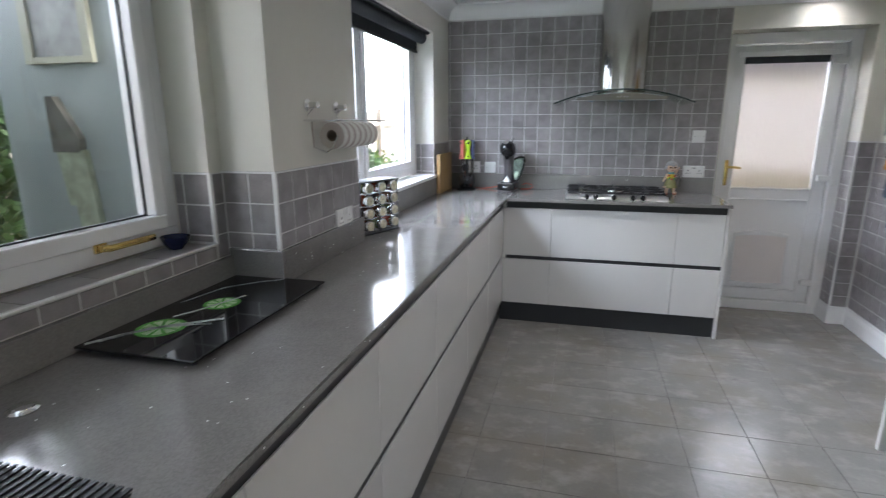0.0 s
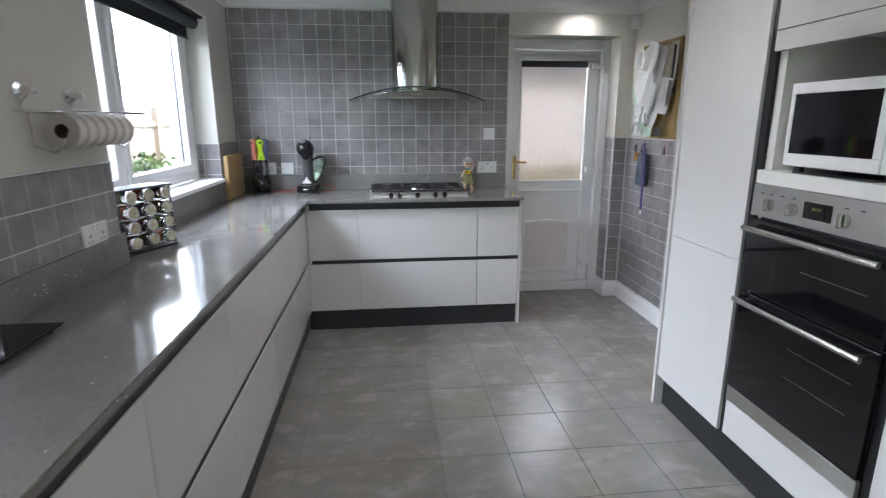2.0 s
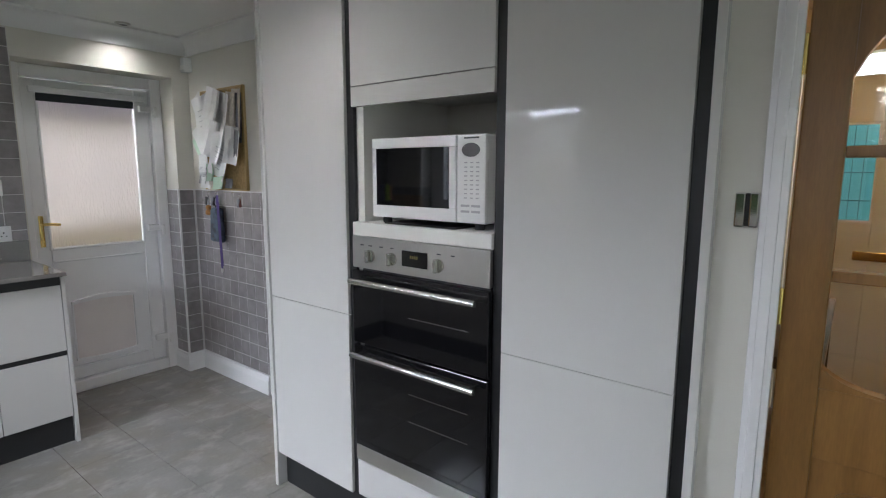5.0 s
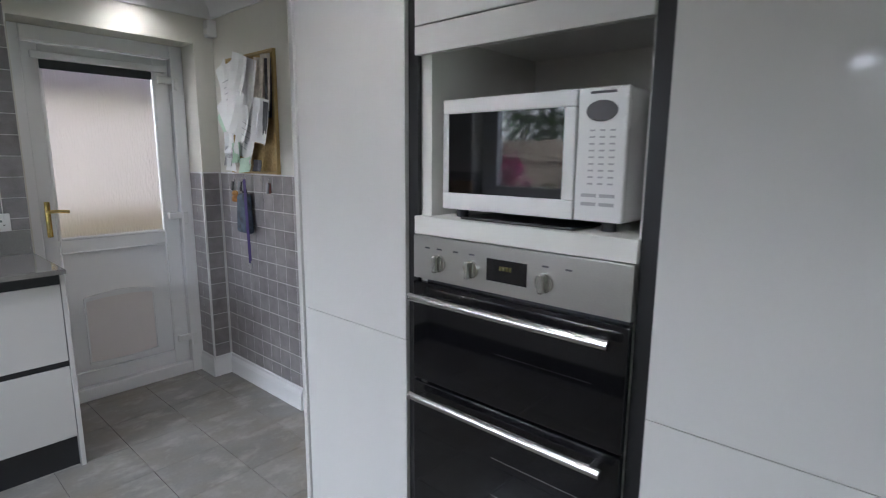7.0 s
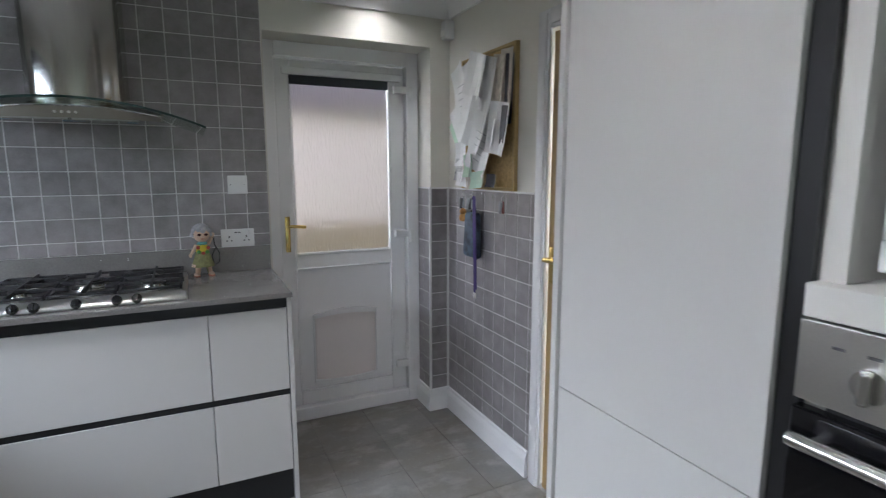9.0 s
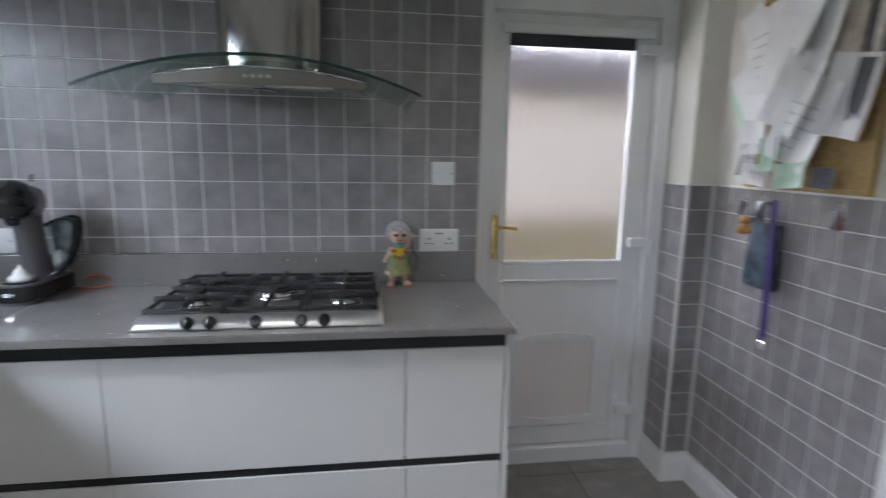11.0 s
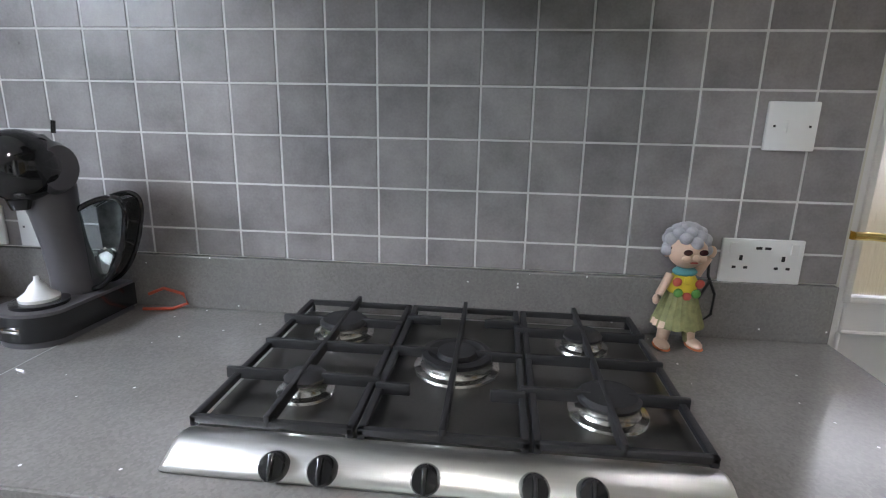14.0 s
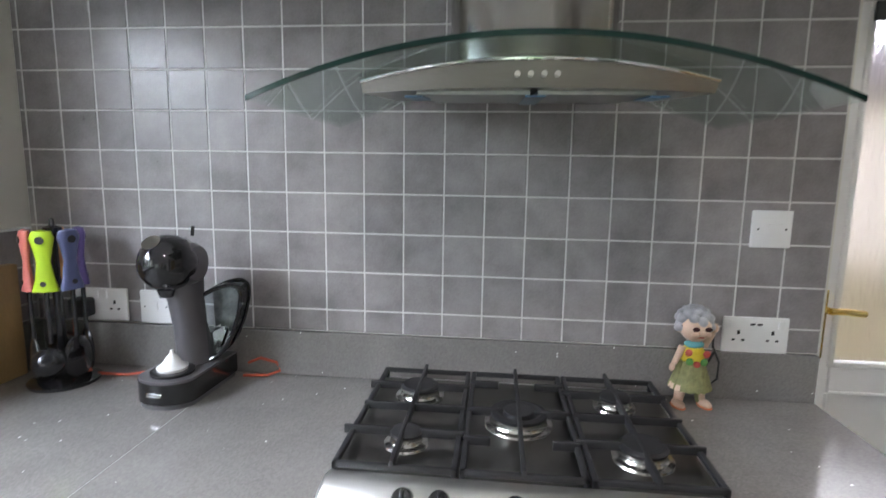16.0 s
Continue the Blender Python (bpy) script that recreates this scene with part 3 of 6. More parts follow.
for name, dims in (("upstand", (-0.51, 1.452, 4.682, 4.698, TOP, 1.031)), ("upstand", (-0.528, -0.502, 2.656, 4.682, TOP, 1.034)), ("upstand", (-0.416, -0.4, 2.0, 2.653, TOP, UP)),
                   ("upstand", (-0.6, -0.4, 1.982, 1.998, TOP, UP)), ("upstand", (-0.605, -0.585, -1.6, 1.982, TOP, 1.0))):
    box(name, QUARTZ, dims, top, 0.002)


def base_front(name, label, dims, axis, group):
    """One drawer pair: two gloss fronts on a carcass. axis 0 faces -y, axis 1 faces +x."""
    a, b = dims
    if axis == 0:
        u = thing(name, label, "cabinet", pose((a + b) / 2, FY + 0.25, 0), group=group)
        box("carcass", MATTWHITE, (a + 0.001, b - 0.001, FY + 0.02, 4.68, 0.15, TOP - 0.0215), u)
        for z0, z1 in ((0.149, 0.478), (0.504, 0.845)):
            box("drawer_front", GLOSSWHITE, (a + 0.0015, b - 0.0015, FY, FY + 0.019, z0, z1), u, 0.0015)
    else:
        u = thing(name, label, "cabinet", pose(FX - 0.25, (a + b) / 2, 0), group=group)
        back = -0.58 if b < 2 else -0.4
        box("carcass", MATTWHITE, (back, FX - 0.02, a + 0.001, b - 0.001, 0.15, TOP - 0.0215), u)
        for z0, z1 in ((0.149, 0.478), (0.504, 0.845)):
            box("drawer_front", GLOSSWHITE, (FX - 0.019, FX, a + 0.0015, b - 0.0015, z0, z1), u, 0.0015)
    return u


for a, b in ((FX + 0.001, 0.342), (0.342, 1.148), (1.148, 1.438)):
    base_front("drawer_unit", "handleless gloss white drawer unit under the quartz worktop", (a, b), 0, "drawer units under the hob")
for k in range(9):
    b = FY - 0.003 - 0.6 * k
    base_front("drawer_unit", "handleless gloss white drawer unit under the long worktop", (b - 0.6, b), 1, "drawer units along the windows")
struct(box("corner_filler", GLOSSWHITE, (FX - 0.019, FX + 0.0008, FY - 0.0028, FY + 0.019, 0.149, 0.845)), "white corner filler strip", "panel")
panel = struct(box("end_panel", GLOSSWHITE, (1.44, 1.458, FY - 0.001, 4.69, 0.0, 0.884), None, 0.0015), "gloss white end panel of the drawer run", "panel")
struct(boxes("handle_rail_back", BLACKRAIL, [(FX + 0.02, 1.439, FY + 0.004, FY + 0.02, 0.846, 0.895), (FX + 0.02, 1.439, FY + 0.005, FY + 0.0195, 0.479, 0.503)]), "black recessed handle rail", "rail")
struct(boxes("handle_rail_left", BLACKRAIL, [(FX - 0.02, FX - 0.004, -1.3, FY - 0.004, 0.846, 0.895), (FX - 0.0195, FX - 0.005, -1.3, FY - 0.004, 0.479, 0.503)]), "black recessed handle rail", "rail")
struct(boxes("plinth", PLINTHBLACK, [(FX - 0.02, 1.439, FY + 0.03, FY + 0.046, 0.0, 0.149), (FX - 0.046, FX - 0.03, -1.3, FY + 0.03, 0.0, 0.149)]), "charcoal plinth under the units", "plinth")

# ---- tall units ----
TX = 1.875


def tall_cabinet(name, y0, y1, label):
    u = thing(name, label, "cabinet", pose(2.1, (y0 + y1) / 2, 0))
    box("carcass", MATTWHITE, (TX + 0.02, 2.41, y0 + 0.001, y1 - 0.001, 0.16, 2.27), u)
    box("door", GLOSSWHITE, (TX, TX + 0.019, y0 + 0.0015, y1 - 0.0015, 0.163, 0.886), u, 0.001)
    box("door", GLOSSWHITE, (TX, TX + 0.019, y0 + 0.0015, y1 - 0.0015, 0.888, 2.262), u, 0.001)
    return u


tall_cabinet("tall_cabinet", 2.506, 2.997, "tall handleless gloss white cabinet at the end of the run")
tall_cabinet("tall_cabinet", 1.3505, 1.84, "tall handleless gloss white cabinet beside the oven")
struct(box("end_panel_tall", GLOSSWHITE, (TX - 0.008, 2.41, 2.999, 3.02, 0, 2.27), None, 0.002), "gloss white side panel of the tall cabinets", "panel")
struct(box("end_panel_hall", GLOSSWHITE, (TX - 0.002, 1.909, 1.297, 1.3175, 0, 2.27), None, 0.002), "white end panel of the tall cabinets", "panel")
for y0, y1 in ((2.472, 2.5055), (1.8405, 1.876), (1.318, 1.35)):
    struct(box("vertical_rail", BLACKRAIL, (TX + 0.012, TX + 0.026, y0, y1, 0.16, 2.27)), "black recessed upright handle rail", "rail")
struct(box("plinth_tall", PLINTHBLACK, (TX + 0.04, TX + 0.056, 1.34, 2.998, 0, 0.16)), "charcoal plinth under the tall cabinets", "plinth")

housing = thing("oven_housing", "gloss white housing for the oven with an open microwave shelf", "cabinet", pose(2.1, 2.17, 0))
Y0, Y1 = 1.8765, 2.4715
box("drawer_front", GLOSSWHITE, (TX, TX + 0.019, Y0, Y1, 0.173, 0.32), housing, 0.0015)
box("shelf", MATTWHITE, (TX - 0.002, 2.4, Y0, Y1, 1.192, 1.239), housing, 0.002)
box("pelmet", GLOSSWHITE, (TX, TX + 0.019, Y0, Y1, 1.642, 1.7085), housing, 0.0015)
box("upper_door", GLOSSWHITE, (TX, TX + 0.019, Y0, Y1, 1.711, 2.262), housing, 0.0015)
boxes("side_panel", MATTWHITE, [(TX + 0.027, 2.4, 2.437, 2.4715, 0.165, 2.27), (TX + 0.027, 2.4, Y0, 1.885, 0.165, 2.27)], housing)
box("niche_back", MATTWHITE, (2.385, 2.4, 1.885, 2.437, 1.239, 1.69), housing)
box("niche_top", MATTWHITE, (TX + 0.02, 2.385, 1.885, 2.437, 1.69, 1.705), housing)
box("bottom_panel", MATTWHITE, (TX + 0.03, 2.4, 1.885, 2.437, 0.165, 0.18), housing)

oven = thing("double_oven", "built-in stainless steel and black glass double oven", "oven", pose(2.1, 2.17, 0.33))
OX = TX - 0.006
box("body", MATTBLACK, (TX + 0.012, 2.36, 1.886, 2.436, 0.322, 1.19), oven)
box("control_panel", STEELH, (OX, TX + 0.011, Y0 + 0.001, Y1 - 0.001, 1.076, 1.19), oven, 0.002, "brushed steel control panel")
box("grill_door", BLACKGLASS, (OX - 0.004, TX + 0.011, Y0 + 0.002, Y1 - 0.002, 0.795, 1.066), oven, 0.003, "black glass upper oven door")
box("oven_door", BLACKGLASS, (OX - 0.004, TX + 0.011, Y0 + 0.002, Y1 - 0.002, 0.39, 0.787), oven, 0.003, "black glass lower oven door")
box("bottom_strip", STEELH, (OX, TX + 0.011, Y0 + 0.001, Y1 - 0.001, 0.325, 0.386), oven, 0.002, "brushed steel strip")
for z in (1.032, 0.758):
    bm = bmesh.new()
    bm_cyl(bm, (1.832, 1.905, z), (1.832, 2.45, z), 0.0105)
    for y in (1.93, 2.425):
        bm_cyl(bm, (1.832, y, z), (1.868, y, z), 0.007)
    part("oven_handle", bm, STEEL, oven, "round steel bar handle", smooth=True)
for y in (2.379, 2.274, 2.071):
    k = bar("knob", STEEL, (1.869, y, 1.124), (1.862, y, 1.124), 0.022, oven)
    box("grip", STEEL, (1.845, 1.862, y - 0.007, y + 0.007, 1.102, 1.146), k, 0.004)
box("display", BLACKGLASS, (1.8675, 1.8695, 2.117, 2.228, 1.106, 1.159), oven)
boxes("display_digits", glowing("amber_digits", (0.1, 0.09, 0.02), 0.01), [(1.8668, 1.8674, 2.158 + 0.009 * k, 2.164 + 0.009 * k, 1.134, 1.144) for k in range(4)], oven)
for y in (2.42, 2.379, 2.325, 2.274, 2.071, 2.015):
    box("printed_mark", INK, (1.8685, 1.8692, y - 0.008, y + 0.008, 1.158, 1.162), oven)
# shelf edges that show through the door glass
for z in (0.93, 0.66, 0.56):
    box("rack_line", CHROME, (OX - 0.0046, OX - 0.0041, 1.95, 2.2, z, z + 0.0015), oven)

mw = thing("microwave", "white microwave oven with a dark glass door in its niche", "microwave", pose(2.1, 2.17, 1.239))
MX, M0, M1, MZ0, MZ1 = 1.915, 1.93, 2.41, 1.258, 1.532
box("case", WHITEPLASTIC, (MX + 0.02, 2.29, M0 + 0.004, M1 - 0.004, MZ0, MZ1), mw, 0.006)
boxes("door_frame", WHITEPLASTIC, [(MX, MX + 0.022, 2.04, M1, MZ0 + 0.002, 1.302), (MX, MX + 0.022, 2.04, M1, 1.497, MZ1), (MX, MX + 0.022, 2.392, M1, 1.302, 1.497), (MX, MX + 0.022, 2.04, 2.068, 1.302, 1.497)], mw, 0.003)
box("door_window", BLACKGLASS, (MX + 0.003, MX + 0.02, 2.066, 2.394, 1.3, 1.499), mw, label="dark reflective door glass")
pan = box("keypad_panel", WHITEPLASTIC, (MX + 0.002, MX + 0.022, M0, 2.037, MZ0 + 0.002, MZ1), mw, 0.004)
bm = bmesh.new()
bm_lathe(bm, [(0.0, 0.0), (0.033, 0.0), (0.034, 0.002), (0.0, 0.003)], pose(MX + 0.001, 1.983, 1.485, 0, -90, 0) @ Matrix.Diagonal((0.62, 1, 1, 1)))
part("display", bm, GREYPLASTIC, mw, "oval dark green display", smooth=True)
KEY = material("printed_pale_grey", (0.42, 0.42, 0.43), 0.5)
for c in range(3):
    boxes("key_column", KEY, [(MX + 0.0005, MX + 0.002, 1.953 + 0.022 * c, 1.953 + 0.022 * c + 0.011, 1.337 + 0.0135 * r, 1.3405 + 0.0135 * r) for r in range(9)], mw)
for c in range(2):
    boxes("key", KEY, [(MX + 0.0003, MX + 0.002, 1.948 + 0.04 * c, 1.98 + 0.04 * c, z, z + 0.007) for z in (1.293, 1.311)], mw)
box("brand_bar", INK, (MX + 0.0005, MX + 0.002, 1.955, 2.01, 1.519, 1.524), mw)
for x in (1.95, 2.25):
    for y in (1.97, 2.37):
        bar("foot", MATTBLACK, (x, y, 1.2392), (x, y, 1.26), 0.016, mw)
tray = struct(box("shelf_tray", BLACKPLASTIC, (1.89, 2.2, 2.02, 2.33, 1.2395, 1.246), None, 0.003), "thin dark tray under the microwave", "tray")
seam = material("worktop_joint_filler", (0.3, 0.3, 0.29), 0.4)
box("joint_line", seam, (0.0325, 0.0337, 4.128, 4.68, TOP - 0.001, TOP + 0.0003), top)

# ---- hood and hob ----
DARKSTEEL = material("greasy_dark_mesh", (0.42, 0.42, 0.4), 0.38, metal=0.9, vary=0.2, scale=60)
hood = thing("cooker_hood", "steel chimney hood with a curved glass canopy", "hood", pose(0.753, 4.68, 1.55))
bm = bmesh.new()
flue = [(0.6, 4.695), (0.6, 4.5)] + [(0.7575 - 0.1575 * math.cos(a), 4.5 - 0.105 * math.sin(a)) for a in [math.pi * k / 20 for k in range(1, 20)]] + [(0.915, 4.5), (0.915, 4.695)]
bm_prism(bm, flue, 1.60, CEIL - 0.002)
part("chimney", bm, material("polished_steel", (0.5, 0.49, 0.465), 0.13, metal=1.0, vary=0.05, scale=8, stretch=(30, 30, 0.6)), hood, "round-fronted brushed steel chimney", smooth=True)
HC, HW = 0.753, 0.436


def arch(u):
    return 1.634 - 0.086 * (u / HW) ** 2


bm = bmesh.new()
bme = bmesh.new()
N = 28
rows = []
for k in range(N + 1):
    u = -HW + 2 * HW * k / N
    yf = 4.214 - 0.02 * (1 - (u / HW) ** 2)
    rows.append([(HC + u, yf, arch(u)), (HC + u, 4.694, arch(u)), (HC + u, 4.694, arch(u) - 0.006), (HC + u, yf, arch(u) - 0.006)])
grid = [[bm.verts.new(p) for p in r] for r in rows]
for a, b in zip(grid, grid[1:]):
    bm.faces.new((a[0], b[0], b[1], a[1]))
    bm.faces.new((a[2], b[2], b[3], a[3]))
    e = [[bme.verts.new(v.co + Vector((0, -0.0006, dz))) for v, dz in ((r[0], 0.001), (r[3], -0.001))] for r in (a, b)]
    f = [[bme.verts.new(v.co + Vector((0, 0.004, dz))) for v, dz in ((r[0], 0.001), (r[3], -0.001))] for r in (a, b)]
    bme.faces.new((e[0][0], e[1][0], e[1][1], e[0][1]))
    bme.faces.new((e[0][0], e[1][0], f[1][0], f[0][0]))
    bme.faces.new((e[0][1], e[1][1], f[1][1], f[0][1]))
canopy = part("glass_canopy", bm, GREENGLASS, hood, "curved green-tinted glass", smooth=True)
canopy.visible_shadow = False
part("glass_edge", bme, GLASSEDGE, canopy, smooth=True)
bm = bmesh.new()
lo, hi = [], []
for k in range(21):
    s = -1 + 2 * k / 20
    u = s * 0.286
    yf = 4.262 + 0.06 * s * s
    lo.append((HC + u, yf))
    hi.append(1.609 - 0.024 * s * s)
f0 = [bm.verts.new((x, y, z)) for (x, y), z in zip(lo, hi)]
f1 = [bm.verts.new((x, y + 0.012, 1.569)) for (x, y), z in zip(lo, hi)]
b0 = [bm.verts.new((x, 4.66, max(z, 1.604))) for (x, y), z in zip(lo, hi)]
b1 = [bm.verts.new((x, 4.66, 1.599)) for (x, y), z in zip(lo, hi)]
for k in range(20):
    bm.faces.new((f0[k], f0[k + 1], f1[k + 1], f1[k]))
    bm.faces.new((f0[k], f0[k + 1], b0[k + 1], b0[k]))
    bm.faces.new((f1[k], f1[k + 1], b1[k + 1], b1[k]))
bm.faces.new((f0[0], f1[0], b1[0], b0[0]))
bm.faces.new((f0[20], f1[20], b1[20], b0[20]))
HOODSTEEL = material("satin_hood_steel", (0.3, 0.285, 0.25), 0.42, metal=1.0, vary=0.06, scale=8, stretch=(1, 40, 40))
body = part("hood_body", bm, HOODSTEEL, hood, "brushed steel hood body", smooth=True)
bm = bmesh.new()
bm_tube(bm, [(x, y - 0.002, z + 0.001) for (x, y), z in zip(lo, hi)], 0.003)
part("front_trim", bm, CHROME, body, smooth=True)
for k in range(4):
    bar("button", STEELH, (0.724 + 0.02 * k, 4.268, 1.587), (0.724 + 0.02 * k, 4.257, 1.587), 0.0045, body, n=14)
TILT = pose(0, 4.274, 1.571) @ pose(0, 0, 0, 4.6) @ pose(0, -4.274, -1.557)
for k in range(2):
    mesh_filter = box("grease_filter", DARKSTEEL, (0.56 + 0.2 * k, 0.748 + 0.2 * k, 4.33, 4.62, 1.548, 1.557), body)
    mesh_filter.matrix_world @= TILT
FILM = material("blue_protective_film", (0.05, 0.14, 0.24), 0.3)
for dims in ((0.738, 0.77, 4.29, 4.56, 1.542, 1.5445), (0.545, 0.575, 4.3, 4.4, 1.542, 1.5445), (0.93, 0.96, 4.3, 4.4, 1.542, 1.5445)):
    box("film_strip", FILM, dims, body).matrix_world @= TILT
HOBSTEEL = material("satin_hob_steel", (0.7, 0.69, 0.67), 0.32, metal=1.0, vary=0.05, scale=8, stretch=(1, 40, 40))
hob = thing("gas_hob", "stainless steel five-burner gas hob with iron grates", "hob", pose(0.755, 4.4, TOP))
bm = bmesh.new()
tray_outline = [(4.17, TOP + 0.001), (4.167, TOP + 0.006), (4.168, TOP + 0.012), (4.176, TOP + 0.02), (4.194, TOP + 0.031), (4.204, TOP + 0.034), (4.216, TOP + 0.033), (4.232, TOP + 0.024), (4.64, TOP + 0.024), (4.655, TOP + 0.02), (4.66, TOP + 0.001)]
rings = []
for x, rise in ((0.424, 0.0), (0.426, 0.45), (0.431, 0.8), (0.44, 1.0), (1.07, 1.0), (1.079, 0.8), (1.084, 0.45), (1.086, 0.0)):
    rings.append([bm.verts.new((x, y + (1 - rise) * (0.004 if y < 4.3 else -0.004), TOP + 0.001 + (z - TOP - 0.001) * rise)) for y, z in tray_outline])
for lo_, hi_ in zip(rings, rings[1:]):
    for k in range(len(tray_outline) - 1):
        bm.faces.new((lo_[k], lo_[k + 1], hi_[k + 1], hi_[k]))
tray_part = part("steel_tray", bm, HOBSTEEL, hob, "brushed stainless steel hob tray", smooth=True)
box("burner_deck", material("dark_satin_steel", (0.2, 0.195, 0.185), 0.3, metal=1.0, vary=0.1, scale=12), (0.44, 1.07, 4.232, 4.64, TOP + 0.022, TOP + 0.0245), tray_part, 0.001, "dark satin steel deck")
HZ = TOP + 0.024
BURN = ((0.54, 4.545, 0.04), (0.545, 4.335, 0.027), (0.755, 4.44, 0.054), (0.965, 4.545, 0.031), (0.97, 4.335, 0.04))
for x, y, r in BURN:
    bm = bmesh.new()
    bm_lathe(bm, [(0.0, 0.0), (r + 0.016, 0.0), (r + 0.014, 0.004), (r + 0.004, 0.006), (r, 0.012), (r, 0.02), (0.0, 0.02)], pose(x, y, HZ))
    burner = part("burner", bm, STEEL, hob, "polished burner ring", smooth=True)
    bm = bmesh.new()
    cap = [(0.0, 0.02), (r + 0.002, 0.02), (r + 0.003, 0.025), (r - 0.003, 0.03), (0.0, 0.031)]
    if r > 0.05:
        cap = [(0.0, 0.02), (r + 0.002, 0.02), (r + 0.002, 0.026), (r - 0.008, 0.028), (r - 0.018, 0.022), (r - 0.022, 0.022), (r - 0.024, 0.03), (0.0, 0.031)]
    bm_lathe(bm, cap, pose(x, y, HZ))
    part("burner_cap", bm, IRON, burner, smooth=True)
GZ = TOP + 0.05


def grate(x0, x1, fingers):
    bm = bmesh.new()
    y0, y1, w = 4.216, 4.648, 0.005
    for x in (x0 + w, x1 - w):
        bm_box(bm, x - w, x + w, y0, y1, GZ - 0.012, GZ - 0.002, 0.002)
    for y in (y0 + w, y1 - w):
        bm_box(bm, x0, x1, y - w, y + w, GZ - 0.012, GZ - 0.002, 0.002)
    for x in (x0 + w, x1 - w):
        for y in (y0 + w, y1 - w):
            bm_box(bm, x - w, x + w, y - w, y + w, (TOP + 0.0335 if y < 4.3 else HZ - 0.004), GZ - 0.004, 0.002)
    for ax, ay, bx, by in fingers:
        if abs(ax - bx) > abs(ay - by):
            bm_box(bm, min(ax, bx), max(ax, bx), ay - 0.004, ay + 0.004, GZ - 0.012, GZ + 0.005, 0.002)
        else:
            bm_box(bm, ax - 0.004, ax + 0.004, min(ay, by), max(ay, by), GZ - 0.012, GZ + 0.006, 0.002)
    return part("grate", bm, IRON, hob, "black cast iron pan grate", smooth=True)


for x0, x1, bx in ((0.44, 0.648, (0.54, 0.545)), (0.862, 1.07, (0.965, 0.97))):
    grate(x0, x1, [(bx[0], 4.216, bx[0], 4.66), (x0 - 0.012, 4.545, bx[0] - 0.03, 4.545), (bx[0] + 0.03, 4.545, x1, 4.545), (x0 - 0.012, 4.335, bx[1] - 0.025, 4.335),
                   (bx[1] + 0.025, 4.335, x1 + 0.006, 4.335), (x0, 4.44, x1, 4.44)])
grate(0.652, 0.858, [(0.755, 4.216, 0.755, 4.66), (0.652, 4.44, 0.725, 4.44), (0.785, 4.44, 0.858, 4.44), (0.652, 4.575, 0.715, 4.575), (0.795, 4.575, 0.858, 4.575), (0.652, 4.32, 0.7, 4.32), (0.81, 4.32, 0.858, 4.32)])
for x in (0.567, 0.624, 0.742, 0.862, 0.924):
    bm = bmesh.new()
    bm_lathe(bm, [(0.0, 0.0), (0.0175, 0.0), (0.0165, 0.014), (0.014, 0.018), (0.0, 0.019)], pose(x, 4.178, TOP + 0.017, 58, 0, 0))
    knob = part("knob", bm, BLACKPLASTIC, hob, "round black control knob", smooth=True)
    bm = bmesh.new()
    bm_box(bm, -0.003, 0.003, -0.015, 0.015, 0.017, 0.024, 0.002)
    bmesh.ops.transform(bm, matrix=pose(x, 4.178, TOP + 0.017, 58, 0, 0), verts=bm.verts)
    part("grip", bm, BLACKPLASTIC, knob, smooth=True)

# ---- fittings on the walls ----
def plate(name, label, m, w, h, fill, category="socket"):
    """A white wall plate in its own x and z, facing its -y."""
    p = thing(name, label, category, m)
    bm = bmesh.new()
    bm_box(bm, -w / 2, w / 2, -0.009, 0, -h / 2, h / 2, 0.003)
    bmesh.ops.transform(bm, matrix=m, verts=bm.verts)
    part("face_plate", bm, WHITEPLASTIC, p, smooth=True)
    for part_name, mat, dims in fill:
        bm = bmesh.new()
        for d in dims:
            bm_box(bm, *d)
        bmesh.ops.transform(bm, matrix=m, verts=bm.verts)
        part(part_name, bm, mat, p)
    return p


def outlet(x):
    return [("socket_holes", MATTBLACK, [(x - 0.003, x + 0.003, -0.0096, -0.0088, 0.002, 0.012), (x - 0.014, x - 0.007, -0.0096, -0.0088, -0.014, -0.009), (x + 0.007, x + 0.014, -0.0096, -0.0088, -0.014, -0.009)])]


def rocker(x, z, w=0.012, h=0.02):
    return [("rocker", WHITEPLASTIC, [(x - w / 2, x + w / 2, -0.0125, -0.0085, z - h / 2, z + h / 2)])]


screws = [("screw", MATTBLACK, [(s * 0.03 - 0.002, s * 0.03 + 0.002, -0.0096, -0.0088, -0.002, 0.002)]) for s in (-1, 1)]
YW = BACK - 0.006
plate("double_socket", "white double socket with two charging ports on the tiles", pose(1.309, YW, 1.072), 0.147, 0.087,
      outlet(-0.038) + outlet(0.038) + rocker(-0.055, 0.026) + rocker(0.055, 0.026) + [("charging_port", MATTBLACK, [(s * 0.008 - 0.0055, s * 0.008 + 0.0055, -0.0096, -0.0088, 0.024, 0.029)]) for s in (-1, 1)])
plate("double_socket", "white double socket with a black plug in it", pose(-0.336, YW, 1.079), 0.146, 0.087, outlet(-0.038) + outlet(0.038) + rocker(-0.012, 0.028) + rocker(0.012, 0.028))
plate("cooker_switch", "white fused switch plate on the grey tiles", pose(1.321, YW, 1.322), 0.087, 0.086, screws + rocker(0.006, 0.0, 0.03, 0.022), "switch")
plate("wall_switch", "white single switch plate behind the coffee machine", pose(-0.183, YW, 1.078), 0.087, 0.087, screws + rocker(0.0, 0.004, 0.014, 0.026), "switch")
